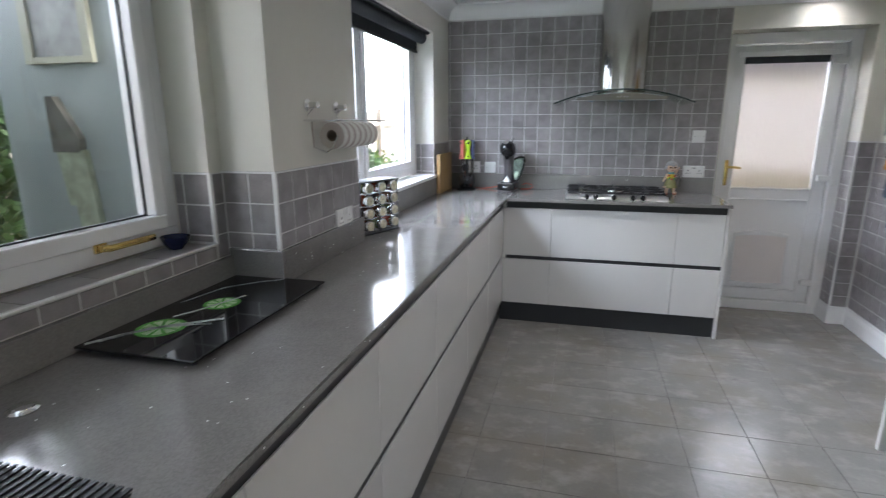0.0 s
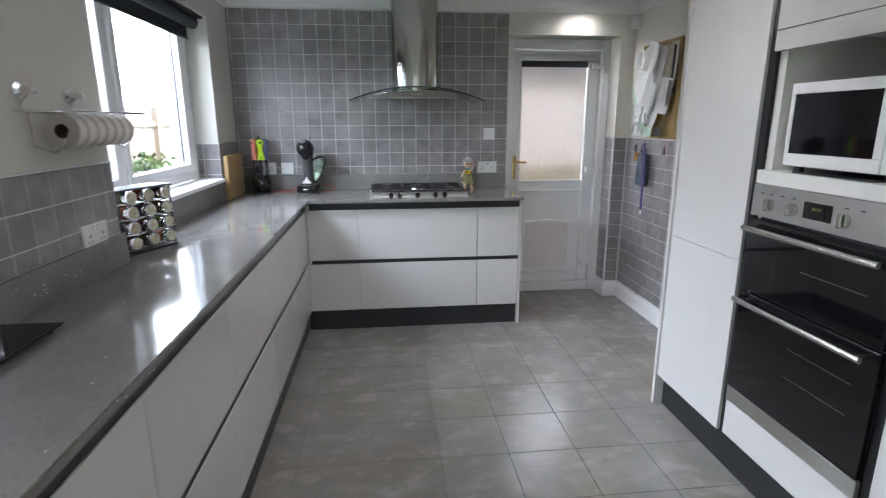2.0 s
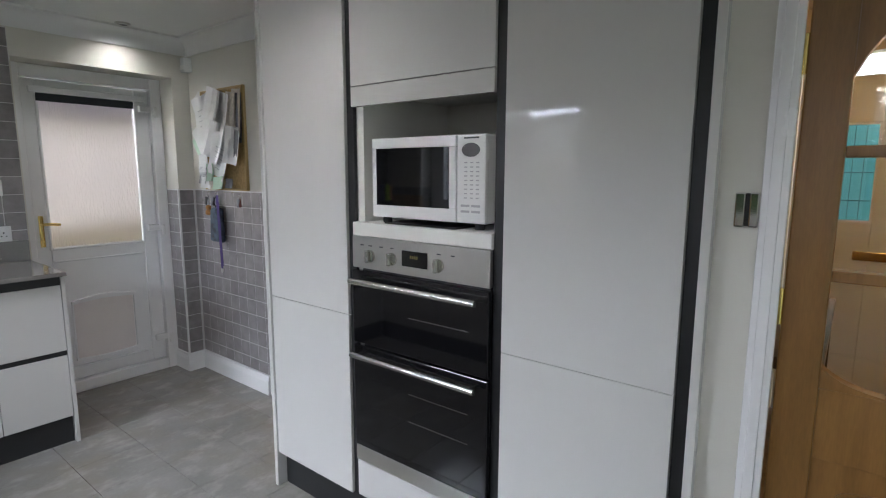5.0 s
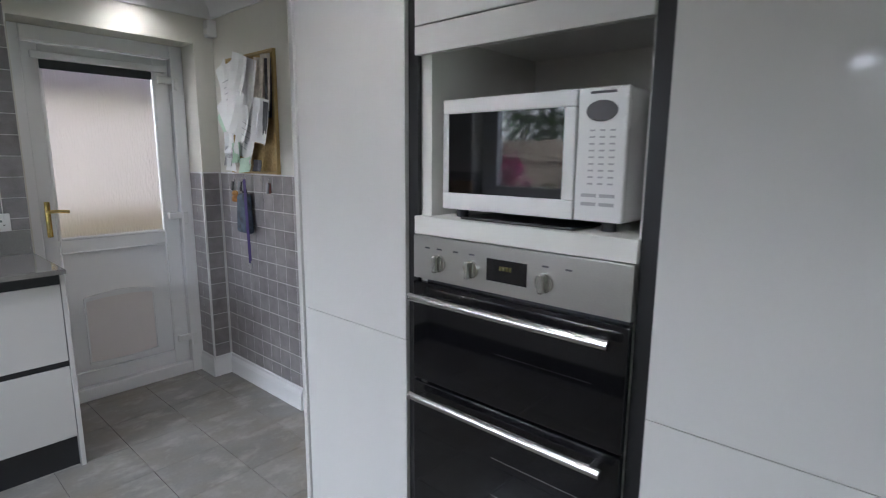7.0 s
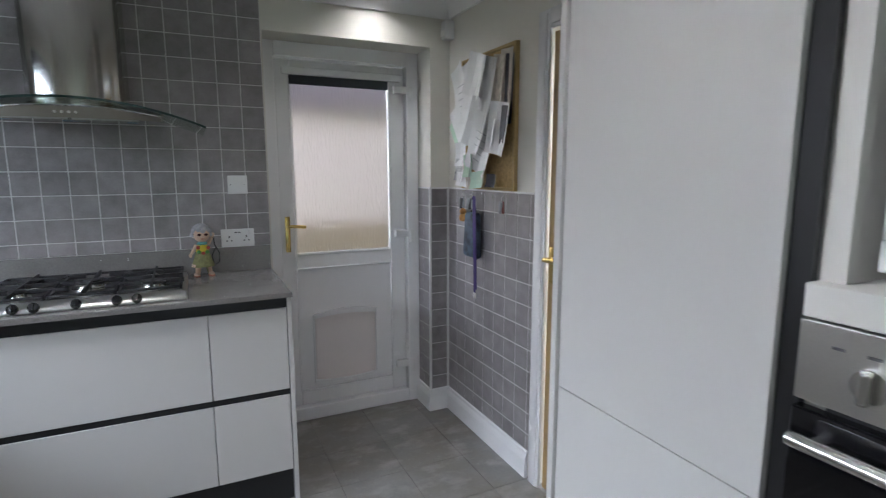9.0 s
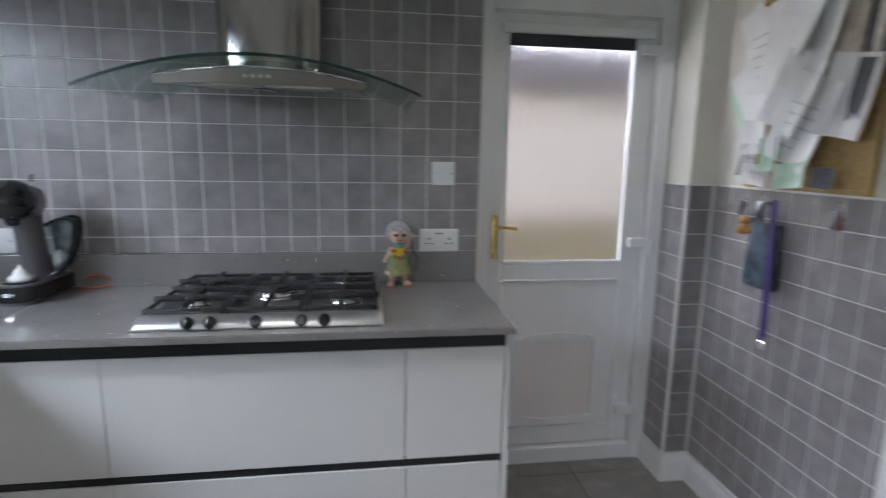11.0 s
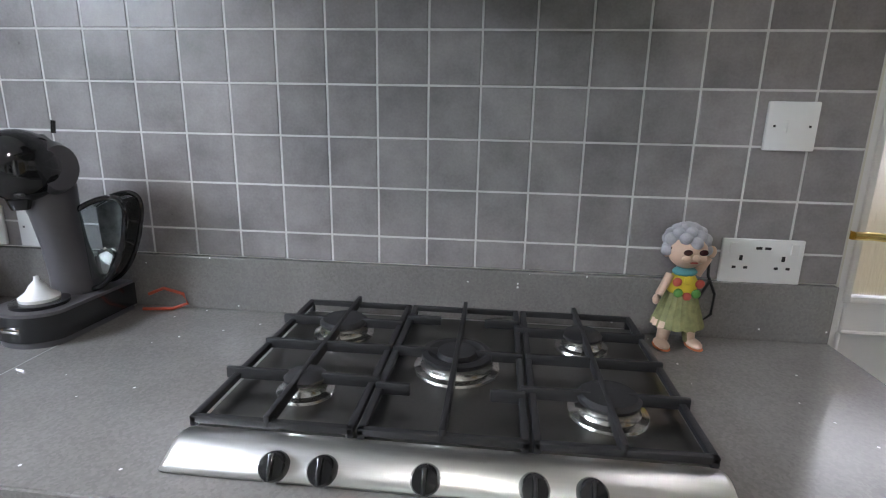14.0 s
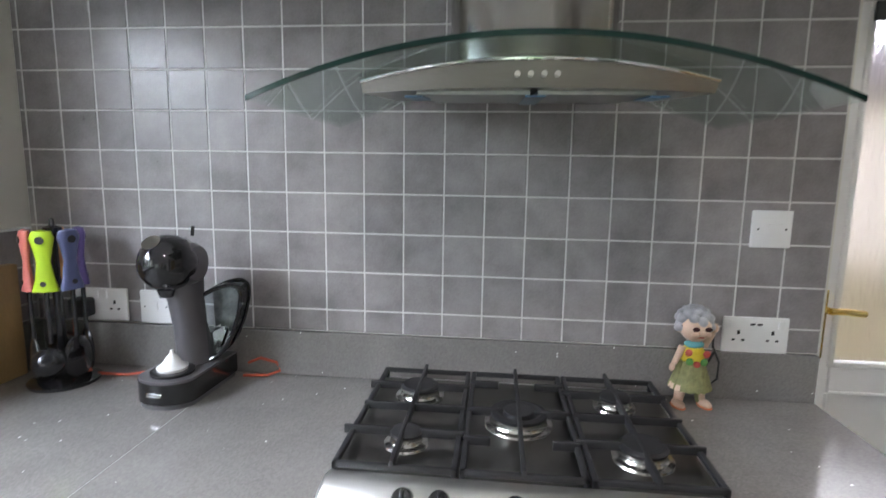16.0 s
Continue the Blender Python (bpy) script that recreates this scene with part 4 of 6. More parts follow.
plate("double_socket", "white double socket on the tiled pillar", pose(PILLAR + 0.005, 2.475, 1.048, 0, 0, 90), 0.147, 0.088, outlet(-0.038) + outlet(0.038) + rocker(-0.012, 0.028) + rocker(0.012, 0.028))
plug = thing("plug", "black power plug in the wall socket", "plug", pose(-0.375, YW, 1.075))
boxes("body", MATTBLACK, [(-0.4, -0.35, YW - 0.05, YW - 0.0095, 1.05, 1.1)], plug, 0.008)

alarm = thing("alarm_sensor", "small white alarm sensor in the corner under the coving", "sensor", pose(2.4, 4.67, 2.12))
box("case", WHITEPLASTIC, (2.375, 2.43, 4.64, 4.70, 2.07, 2.165), alarm, 0.008)
box("lens", MATTWHITE, (2.37, 2.376, 4.648, 4.692, 2.085, 2.115), alarm, 0.003)

# Bezels for the known downlight and for the added ones.
for k, (x, y) in enumerate(DOWNLIGHTS):
    d = thing("downlight", "round recessed ceiling downlight, known or added, switched on", "light", pose(x, y, CEIL), group="ceiling downlights")
    bm = bmesh.new()
    bm_lathe(bm, [(0.032, -0.001), (0.042, -0.001), (0.043, -0.004), (0.034, -0.007), (0.032, -0.004)], pose(x, y, CEIL))
    part("bezel", bm, CHROME, d, smooth=True)
    bm = bmesh.new()
    bm_lathe(bm, [(0.0, -0.002), (0.032, -0.002), (0.032, -0.003), (0.0, -0.003)], pose(x, y, CEIL))
    part("bulb", bm, glowing("lit_bulb", (1.0, 0.95, 0.85), 12), d)

# pinboard with papers
pin = thing("noticeboard", "cork noticeboard in a wooden frame covered in papers", "board", pose(2.42, 4.27, 1.3))
box("cork", CORK, (2.415, 2.428, 4.03, 4.51, 1.305, 1.925), pin)
boxes("frame", material("pale_pine", (0.42, 0.3, 0.12), 0.5, vary=0.15, scale=20), [(2.408, 2.429, 4.02, 4.035, 1.295, 1.935), (2.408, 2.429, 4.505, 4.52, 1.295, 1.935), (2.408, 2.429, 4.035, 4.505, 1.295, 1.31), (2.408, 2.429, 4.035, 4.505, 1.92, 1.935)], pin, 0.002)
SHEETS = [  # y, z, width, height, lean, kind
    (4.06, 1.74, 0.07, 0.3, -2, 1), (4.09, 1.77, 0.1, 0.29, -4, 2), (4.15, 1.75, 0.1, 0.3, -8, 2), (4.5, 1.6, 0.2, 0.2, 38, 4), (4.48, 1.64, 0.21, 0.24, 36, 0), (4.46, 1.77, 0.19, 0.28, 10, 0), (4.52, 1.84, 0.12, 0.16, 28, 0),
    (4.26, 1.76, 0.16, 0.3, -16, 0), (4.36, 1.75, 0.2, 0.29, -8, 0), (4.31, 1.83, 0.16, 0.2, -20, 0), (4.3, 1.6, 0.17, 0.24, -25, 0), (4.25, 1.51, 0.2, 0.28, -20, 0), (4.09, 1.57, 0.16, 0.23, -10, 0), (4.105, 1.58, 0.13, 0.19, -10, 1),
    (4.44, 1.47, 0.11, 0.12, 3, 0), (4.45, 1.39, 0.08, 0.11, -3, 3), (4.35, 1.41, 0.07, 0.11, 4, 4), (4.41, 1.34, 0.12, 0.07, -6, 0), (4.33, 1.335, 0.09, 0.07, 12, 2), (4.24, 1.345, 0.12, 0.08, 6, 4), (4.12, 1.34, 0.08, 0.06, -4, 1)]
KINDS = [PAPER, INK, material("cream_booklet", (0.55, 0.5, 0.42), 0.6, vary=0.25, scale=40), material("printed_page", (0.5, 0.5, 0.5), 0.6, vary=0.6, scale=50), material("pale_green_card", (0.5, 0.66, 0.52), 0.6)]
rng = random.Random(4)
for k, (y, z, w, h, lean, kind) in enumerate(SHEETS):
    bm = bmesh.new()
    bmesh.ops.create_grid(bm, x_segments=4, y_segments=4, size=0.5)
    curl = rng.uniform(0.006, 0.028)
    for v in bm.verts:
        u, s = v.co.x, v.co.y
        v.co = (u * w, s * h, curl * (2 * u) ** 2 + curl * 1.3 * max(0, -s) ** 1.5 + 0.0005)
    m = Matrix(((0, 0, -1, 2.413 - 0.0022 * k), (-1, 0, 0, y), (0, 1, 0, z), (0, 0, 0, 1))) @ pose(0, 0, 0, 0, 0, lean)
    bmesh.ops.transform(bm, matrix=m, verts=bm.verts)
    sheet = part("paper", bm, KINDS[kind], pin)
    if kind == 3 or k in (5, 11):
        bm = bmesh.new()
        for j in range(rng.randint(3, 6)):
            q = -0.32 + 0.12 * j
            bm_box(bm, -w * 0.36, w * rng.uniform(-0.05, 0.36), q * h, q * h + 0.004, curl * 0.5 + 0.0012, curl * 0.5 + 0.0016)
        bmesh.ops.transform(bm, matrix=m, verts=bm.verts)
        part("print_lines", bm, KEY, sheet)
hooks = thing("key_rack", "narrow key rack with hanging keys under the noticeboard", "rack", pose(2.41, 4.3, 1.27))
for k in range(5):
    wire("hook", CHROME, [(2.421, 4.49 - 0.1 * k, 1.285), (2.405, 4.49 - 0.1 * k, 1.28), (2.4, 4.49 - 0.1 * k, 1.268), (2.404, 4.49 - 0.1 * k, 1.26)], 0.0018, hooks)


def key_bunch(y, z, tones, label):
    k = thing("keys", label, "keys", pose(2.405, y, z))
    wire("ring", CHROME, [(2.404, y + 0.013 * math.cos(a), z + 0.013 * math.sin(a)) for a in [math.pi * j / 8 for j in range(17)]], 0.0012, k)
    for j, mat in enumerate(tones):
        bm = bmesh.new()
        bm_box(bm, -0.004, 0.004, -0.01, 0.01, -0.055, -0.01, 0.003)
        bm_box(bm, -0.003, 0.003, -0.014, 0.014, -0.03, 0.0, 0.003)
        bmesh.ops.transform(bm, matrix=pose(2.4 - 0.005 * j, y, z - 0.01, 25 * (j - (len(tones) - 1) / 2), 0, 0), verts=bm.verts)
        part("key", bm, mat, k, smooth=True)


DARKMETAL = material("dull_metal", (0.25, 0.26, 0.28), 0.35, metal=0.8, vary=0.2, scale=60)
key_bunch(4.49, 1.255, (DARKMETAL, MATTBLACK), "bunch of dark keys on a hook")
key_bunch(4.40, 1.255, (DARKMETAL, MATTBLACK, DARKMETAL), "bunch of steel and black keys on a hook")
key_bunch(4.10, 1.255, (material("red_brown_leather", (0.16, 0.05, 0.04), 0.6), DARKMETAL), "keys with a red-brown leather fob")
bag = thing("hanging_bag", "small dark blue patterned bag hanging from the key rack", "bag", pose(2.4, 4.36, 1.1))
bm = bmesh.new()
bm_box(bm, 2.372, 2.414, 4.285, 4.43, 0.95, 1.18, 0.02, 3)
for v in bm.verts:
    v.co.y += 0.012 * math.sin(v.co.z * 40)
    if v.co.z > 1.1:
        v.co.y = 4.36 + (v.co.y - 4.36) * 0.75
part("pouch", bm, material("dark_blue_print", (0.045, 0.07, 0.1), 0.6, vary=0.9, scale=25), bag, smooth=True)
wire("loop", MATTBLACK, [(2.4, 4.39, 1.17), (2.402, 4.385, 1.25), (2.402, 4.37, 1.25), (2.4, 4.34, 1.17)], 0.004, bag)
lan = thing("lanyard", "purple fabric lanyard hanging down the tiles", "lanyard", pose(2.39, 4.3, 1.0))
PURPLE = material("purple_ribbon", (0.05, 0.025, 0.16), 0.6, vary=0.15, scale=60)
for dy, z1 in ((0.0, 0.8), (0.012, 0.77)):
    bm = bmesh.new()
    path = [(2.37, 4.305 + dy - 0.02 * k / 8, 1.262 - (1.262 - z1) * k / 8) for k in range(9)]
    for (x0, y0, za), (x1, y1, zb) in zip(path, path[1:]):
        vs = [bm.verts.new(p) for p in ((x0, y0 - 0.009, za), (x0, y0 + 0.009, za), (x1, y1 + 0.009, zb), (x1, y1 - 0.009, zb))]
        bm.faces.new(vs)
    bmesh.ops.remove_doubles(bm, verts=bm.verts, dist=1e-5)
    bmesh.ops.solidify(bm, geom=bm.faces, thickness=0.0015)
    part("ribbon", bm, PURPLE, lan)
box("clip", CHROME, (2.365, 2.375, 4.275, 4.305, 0.755, 0.785), lan, 0.003)
toy = thing("keyring_toy", "small orange fabric keyring toy", "keyring", pose(2.4, 4.475, 1.15))
bm = bmesh.new()
for y, z, r in ((4.478, 1.175, 0.018), (4.475, 1.145, 0.022), (4.458, 1.14, 0.012), (4.495, 1.135, 0.012)):
    bmesh.ops.create_icosphere(bm, subdivisions=2, radius=r, matrix=Matrix.Translation((2.398, y, z)))
part("body", bm, material("orange_felt", (0.42, 0.2, 0.06), 0.9, vary=0.3, scale=60), toy, smooth=True)
wire("cord", MATTBLACK, [(2.4, 4.478, 1.19), (2.402, 4.482, 1.255)], 0.0015, toy)

# ---- pillar: paper roll holder ----
holder = thing("paper_roll_holder", "chrome wire kitchen roll holder on the pillar", "holder", pose(PILLAR, 2.4, 1.45))
for y, z in ((2.232, 1.49), (2.456, 1.486)):
    bm = bmesh.new()
    bm_lathe(bm, [(0.0, 0.0), (0.021, 0.0), (0.022, 0.006), (0.012, 0.014), (0.009, 0.035), (0.012, 0.045), (0.0, 0.05)], pose(PILLAR, y, z, 0, 90, 0))
    part("suction_hook", bm, CHROME, holder, smooth=True)
bm = bmesh.new()
X0, X1, WZ = PILLAR + 0.006, -0.30, 1.438
bm_tube(bm, [(X0, 2.2, WZ), (X1, 2.2, WZ), (X1, 2.68, WZ), (X0, 2.68, WZ), (X0, 2.2, WZ)], 0.0032)
for k in range(3):
    x = X0 + 0.028 * (k + 1)
    bm_cyl(bm, (x, 2.2, WZ), (x, 2.68, WZ), 0.002, n=8)
for y in (2.232, 2.456):
    bm_tube(bm, [(X0 + 0.02, y, 1.48), (X0, y, 1.46), (X0, y, WZ)], 0.0025)
part("wire_shelf", bm, CHROME, holder, smooth=True)
for y in (2.25, 2.635):
    wire("roll_arm", CHROME, [(X0, y, WZ), (X0 + 0.005, y, 1.345), (-0.36, y, 1.328), (-0.335, y, 1.345), (-0.33, y + (0.03 if y < 2.4 else -0.03), 1.385)], 0.0028, holder)
roll = thing("kitchen_roll", "white kitchen roll with a faint beige check", "paper roll", pose(-0.345, 2.45, 1.385))
m = material("checked_paper", (0.72, 0.7, 0.66), 0.8, vary=0.04, scale=40, bump=0.1, bump_scale=200)
t = m.node_tree
geo = t.nodes.new("ShaderNodeNewGeometry")
chk = t.nodes.new("ShaderNodeTexWave")
chk.bands_direction = "Y"
chk.inputs["Scale"].default_value = 6.0
t.links.new(geo.outputs["Position"], chk.inputs["Vector"])
mix = t.nodes.new("ShaderNodeMix")
mix.data_type = "RGBA"
src = t.nodes["Principled BSDF"].inputs["Base Color"].links[0].from_socket
t.links.new(src, mix.inputs[6])
mix.inputs[7].default_value = (0.48, 0.42, 0.38, 1)
sharp = t.nodes.new("ShaderNodeMath")
sharp.operation = "GREATER_THAN"
sharp.inputs[1].default_value = 0.62
t.links.new(chk.outputs["Fac"], sharp.inputs[0])
t.links.new(sharp.outputs[0], mix.inputs[0])
t.links.new(mix.outputs[2], t.nodes["Principled BSDF"].inputs["Base Color"])
bm = bmesh.new()
bm_lathe(bm, [(0.02, 0.0), (0.047, 0.0), (0.048, 0.004), (0.048, 0.326), (0.047, 0.33), (0.02, 0.33)], pose(-0.355, 2.285, 1.385, -90, 0, 0))
bmesh.ops.delete(bm, geom=[f for f in bm.faces if len(f.verts) > 8], context="FACES_ONLY")
part("paper", bm, m, roll, smooth=True)
bm = bmesh.new()
bm_lathe(bm, [(0.018, 0.001), (0.0202, 0.001), (0.0202, 0.329), (0.018, 0.329)], pose(-0.355, 2.285, 1.385, -90, 0, 0))
bmesh.ops.delete(bm, geom=[f for f in bm.faces if len(f.verts) > 8], context="FACES_ONLY")
part("core", bm, material("brown_card_core", (0.1, 0.065, 0.04), 0.9), roll, smooth=True)

# ---- on the worktop by the windows ----
RM = pose(-0.425, 2.835, TOP, 0, 0, -22)
rack = thing("spice_rack", "chrome and black spice rack holding jars with pale lids", "rack", RM)


def rack_part(name, bm, mat, parent, label=""):
    bmesh.ops.transform(bm, matrix=RM, verts=bm.verts)
    return part(name, bm, mat, parent, label, smooth=True)


for y in (-0.125, 0.0, 0.125):
    for x in (-0.055, 0.035):
        bm = bmesh.new()
        bm_cyl(bm, (x, y, 0.0), (x, y, 0.25), 0.004, n=10)
        rack_part("upright", bm, MATTBLACK, rack)
for z in (0.002, 0.245):
    bm = bmesh.new()
    bm_box(bm, -0.065, 0.045, -0.132, 0.132, z, z + 0.008, 0.003)
    rack_part("end_plate", bm, MATTBLACK, rack)
for r in range(4):
    for x in (-0.04, 0.04):
        bm = bmesh.new()
        bm_tube(bm, [(x, -0.13 + 0.26 * k / 16, 0.017 + 0.058 * r + 0.007 * abs(math.cos(2 * math.pi * k / 16))) for k in range(17)], 0.0025)
        rack_part("shelf_wire", bm, CHROME, rack)
LID = material("cream_printed_lid", (0.5, 0.46, 0.33), 0.5, vary=0.5, scale=70)
SPICES = [material("spice_" + n, c, 0.12, vary=0.4, scale=60) for n, c in (("brown", (0.08, 0.035, 0.015)), ("green", (0.06, 0.07, 0.025)), ("red", (0.14, 0.03, 0.012)), ("dark", (0.03, 0.022, 0.02)))]
for r in range(4):
    for c in range(3):
        y, z = -0.083 + 0.083 * c, 0.047 + 0.058 * r
        jar = thing("spice_jar", "small glass spice jar with a pale printed lid", "jar", RM @ pose(0, y, z), group="jars in the spice rack")
        for name, mat, prof in (("glass", SPICES[(r * 3 + c) % 4], [(0.0, -0.062), (0.023, -0.062), (0.0255, -0.056), (0.0255, 0.028), (0.021, 0.038), (0.0, 0.038)]),
                                ("lid", CHROME, [(0.0, 0.034), (0.0245, 0.034), (0.026, 0.037), (0.026, 0.054), (0.024, 0.057), (0.0, 0.057)]),
                                ("lid_label", LID, [(0.0, 0.0572), (0.021, 0.0572), (0.021, 0.0585), (0.0, 0.0585)])):
            bm = bmesh.new()
            bm_lathe(bm, prof, pose(0, y, z, 0, 90, 0), 20)
            rack_part(name, bm, mat, jar)

saver = thing("worktop_saver", "black glass worktop saver printed with lime slices", "board", pose(-0.42, 1.69, TOP))
box("glass", BLACKGLASS, (-0.585, -0.262, 1.385, 1.992, TOP + 0.012, TOP + 0.018), saver, 0.002)
for x in (-0.565, -0.282):
    for y in (1.41, 1.967):
        bar("foot", MATTBLACK, (x, y, TOP), (x, y, TOP + 0.0125), 0.009, saver, n=12)
LIME = material("lime_print", (0.11, 0.34, 0.07), 0.15, vary=0.35, scale=40)
PALE = material("pale_lime_print", (0.45, 0.62, 0.36), 0.15, vary=0.2, scale=60)
WATER = material("pale_splash_print", (0.42, 0.44, 0.43), 0.15, vary=0.5, scale=60)
SZ = TOP + 0.0182
for x, y, r in ((-0.475, 1.53, 0.06), (-0.445, 1.725, 0.05)):
    bm = bmesh.new()
    bm_lathe(bm, [(0, 0), (r, 0), (r, 0.0004), (0, 0.0004)], pose(x, y, SZ))
    sl = part("lime_slice", bm, LIME, saver)
    for k in range(9):
        a0 = 2 * math.pi * k / 9
        bm = bmesh.new()
        bm_prism(bm, [(x + q * r * math.cos(a0 + e), y + q * r * math.sin(a0 + e)) for q, e in ((0.15, 0.3), (0.82, 0.1), (0.82, 0.6))], SZ + 0.0005, SZ + 0.0008)
        part("segment", bm, PALE, sl)
for pts, wd in (([(-0.57, 1.4), (-0.53, 1.47), (-0.47, 1.54), (-0.39, 1.6), (-0.36, 1.62)], 0.007), ([(-0.55, 1.42), (-0.5, 1.52), (-0.4, 1.57), (-0.37, 1.585)], 0.005), ([(-0.56, 1.7), (-0.53, 1.85), (-0.46, 1.93), (-0.4, 1.97)], 0.003), ([(-0.5, 1.6), (-0.47, 1.66), (-0.42, 1.8)], 0.004)):
    bm = bmesh.new()
    for (xa, ya), (xb, yb) in zip(pts, pts[1:]):
        d = Vector((xb - xa, yb - ya)).normalized() * wd
        bm_prism(bm, [(xa - d.y, ya + d.x), (xa + d.y, ya - d.x), (xb + d.y, yb - d.x), (xb - d.y, yb + d.x)], SZ + 0.001, SZ + 0.0013)
    part("splash", bm, WATER, saver)
waste = thing("waste_control", "round chrome sink waste button set in the worktop", "button", pose(-0.455, 1.166, TOP))
bm = bmesh.new()
bm_lathe(bm, [(0, 0), (0.027, 0.0), (0.027, 0.003), (0.02, 0.006), (0.019, 0.009), (0, 0.01)], pose(-0.455, 1.166, TOP))
part("button", bm, CHROME, waste, smooth=True)
mat_ = thing("draining_mat", "dark ribbed draining mat on the worktop", "mat", pose(-0.3, 0.8, TOP))
boxes("sheet", MATTBLACK, [(-0.53, -0.075, 0.55, 1.03, TOP, TOP + 0.004)], mat_, 0.0015)
for k in range(30):
    box("rib", MATTBLACK, (-0.53 + 0.0153 * k, -0.523 + 0.0153 * k, 0.552, 1.036, TOP + 0.0035, TOP + 0.007), mat_)
bowl = thing("small_bowl", "small dark blue glazed bowl on the tiled sill", "bowl", pose(-0.69, 1.85, 1.05))
bm = bmesh.new()
bm_lathe(bm, [(0.0, 0.002), (0.02, 0.0), (0.022, 0.004), (0.036, 0.02), (0.043, 0.04), (0.041, 0.041), (0.034, 0.022), (0.018, 0.008), (0.0, 0.007)], pose(-0.69, 1.85, 1.0498))
part("dish", bm, material("cobalt_glaze", (0.012, 0.018, 0.06), 0.15, vary=0.3, scale=30), bowl, smooth=True)

# ---- back worktop ----
board = thing("chopping_board", "thick beech chopping board stood against the wall", "board", pose(-0.49, 4.42, TOP))
bm = bmesh.new()
bm_box(bm, -0.501, -0.472, 4.235, 4.595, TOP, 1.2, 0.006)
part("plank", bm, BEECH, board, smooth=True)

stand = thing("utensil_stand", "black stand with hanging kitchen utensils", "utensil stand", pose(-0.345, 4.565, TOP))
SX, SY = -0.345, 4.565
bm = bmesh.new()
bm_lathe(bm, [(0, 0), (0.075, 0), (0.077, 0.008), (0.06, 0.014), (0.012, 0.02), (0.009, 0.36), (0.02, 0.368), (0.02, 0.38), (0.006, 0.386), (0.005, 0.4), (0, 0.402)], pose(SX, SY, TOP), 28)
part("pole", bm, BLACKPLASTIC, stand, smooth=True)
HANDLES = [("coral_plastic", (0.6, 0.17, 0.14)), ("lime_plastic", (0.42, 0.62, 0.02)), ("slate_blue_plastic", (0.1, 0.12, 0.24)), ("orange_plastic", (0.5, 0.2, 0.03)), ("violet_plastic", (0.09, 0.06, 0.2))]
for k, (nm, col) in enumerate(HANDLES):
    a = radians((235, 290, 345, 130, 60)[k])
    ux, uy = math.cos(a), math.sin(a)
    px, py = SX + 0.054 * ux, SY + 0.054 * uy
    tool = thing("kitchen_utensil", "black utensil with a coloured grip hanging from the stand", "utensil", pose(px, py, 1.2), group="utensils on the stand")
    bm = bmesh.new()
    prof = [(0.0, 0.0), (0.019, 0.001), (0.018, 0.006), (0.0135, 0.03), (0.0095, 0.07), (0.014, 0.105), (0.017, 0.125), (0.013, 0.14), (0.0, 0.144)]
    bm_lathe(bm, prof, pose(px, py, 1.152, 0, 0, math.degrees(a)) @ Matrix.Diagonal((0.7, 1.5, 1, 1)), 20)
    grip = part("grip", bm, material(nm, col, 0.35, vary=0.05), tool, smooth=True)
    for z, r in ((1.272, 0.009), (1.172, 0.006)):
        bar("hanging_hole", MATTBLACK, (px + 0.0128 * ux, py + 0.0128 * uy, z), (px + 0.0085 * ux, py + 0.0085 * uy, z), r, grip, n=16)
    bm = bmesh.new()
    bm_cyl(bm, (px, py, 1.155), (px, py, 1.03), 0.005, n=10)
    if k % 2:
        bmesh.ops.create_uvsphere(bm, u_segments=16, v_segments=10, radius=0.035, matrix=Matrix.Translation((px + 0.02 * ux, py + 0.02 * uy, 0.99)) @ Matrix.Diagonal((1, 1, 0.95, 1)))
    else:
        bm2 = pose(px, py, 0.985, 0, 0, math.degrees(a))
        bmesh.ops.create_uvsphere(bm, u_segments=16, v_segments=10, radius=0.055, matrix=bm2 @ Matrix.Diagonal((0.16, 0.62, 1, 1)))
    part("head", bm, BLACKPLASTIC, tool, smooth=True)

cm = thing("coffee_machine", "black and anthracite capsule coffee machine on the worktop", "coffee machine", pose(-0.02, 4.55, TOP, 0, 0, -3))
CM = pose(-0.02, 4.55, TOP, 0, 0, -3)


def cm_part(name, bm, mat, parent, label="", smooth=True):
    bmesh.ops.transform(bm, matrix=CM, verts=bm.verts)
    return part(name, bm, mat, parent, label, smooth)


def stadium(w, l, y0):
    r = w / 2
    return [(r * math.cos(a), y0 + r * 0.75 * math.sin(a)) for a in [math.pi + math.pi * k / 14 for k in range(15)]] + [(r * 0.95, y0 + l), (-r * 0.95, y0 + l)]


bm = bmesh.new()
bm_prism(bm, stadium(0.126, 0.17, -0.06), 0.0, 0.012)
cm_part("foot", bm, GREYPLASTIC, cm)
bm = bmesh.new()
bm_prism(bm, stadium(0.134, 0.175, -0.06), 0.012, 0.058)
base = cm_part("base", bm, BLACKPLASTIC, cm, "glossy black base")
bm = bmesh.new()
bm_prism(bm, stadium(0.13, 0.173, -0.06), 0.058, 0.064)
cm_part("base_top", bm, GREYPLASTIC, base)
bm = bmesh.new()
bm_lathe(bm, [(0, 0.064), (0.047, 0.064), (0.047, 0.07), (0.035, 0.072), (0, 0.07)], pose(0, -0.045, 0))
cm_part("drip_tray", bm, BLACKPLASTIC, base)
bm = bmesh.new()
bm_lathe(bm, [(0, 0.071), (0.032, 0.071), (0.033, 0.078), (0.02, 0.088), (0.013, 0.1), (0.005, 0.108), (0.004, 0.116), (0, 0.117)], pose(0, -0.045, 0))
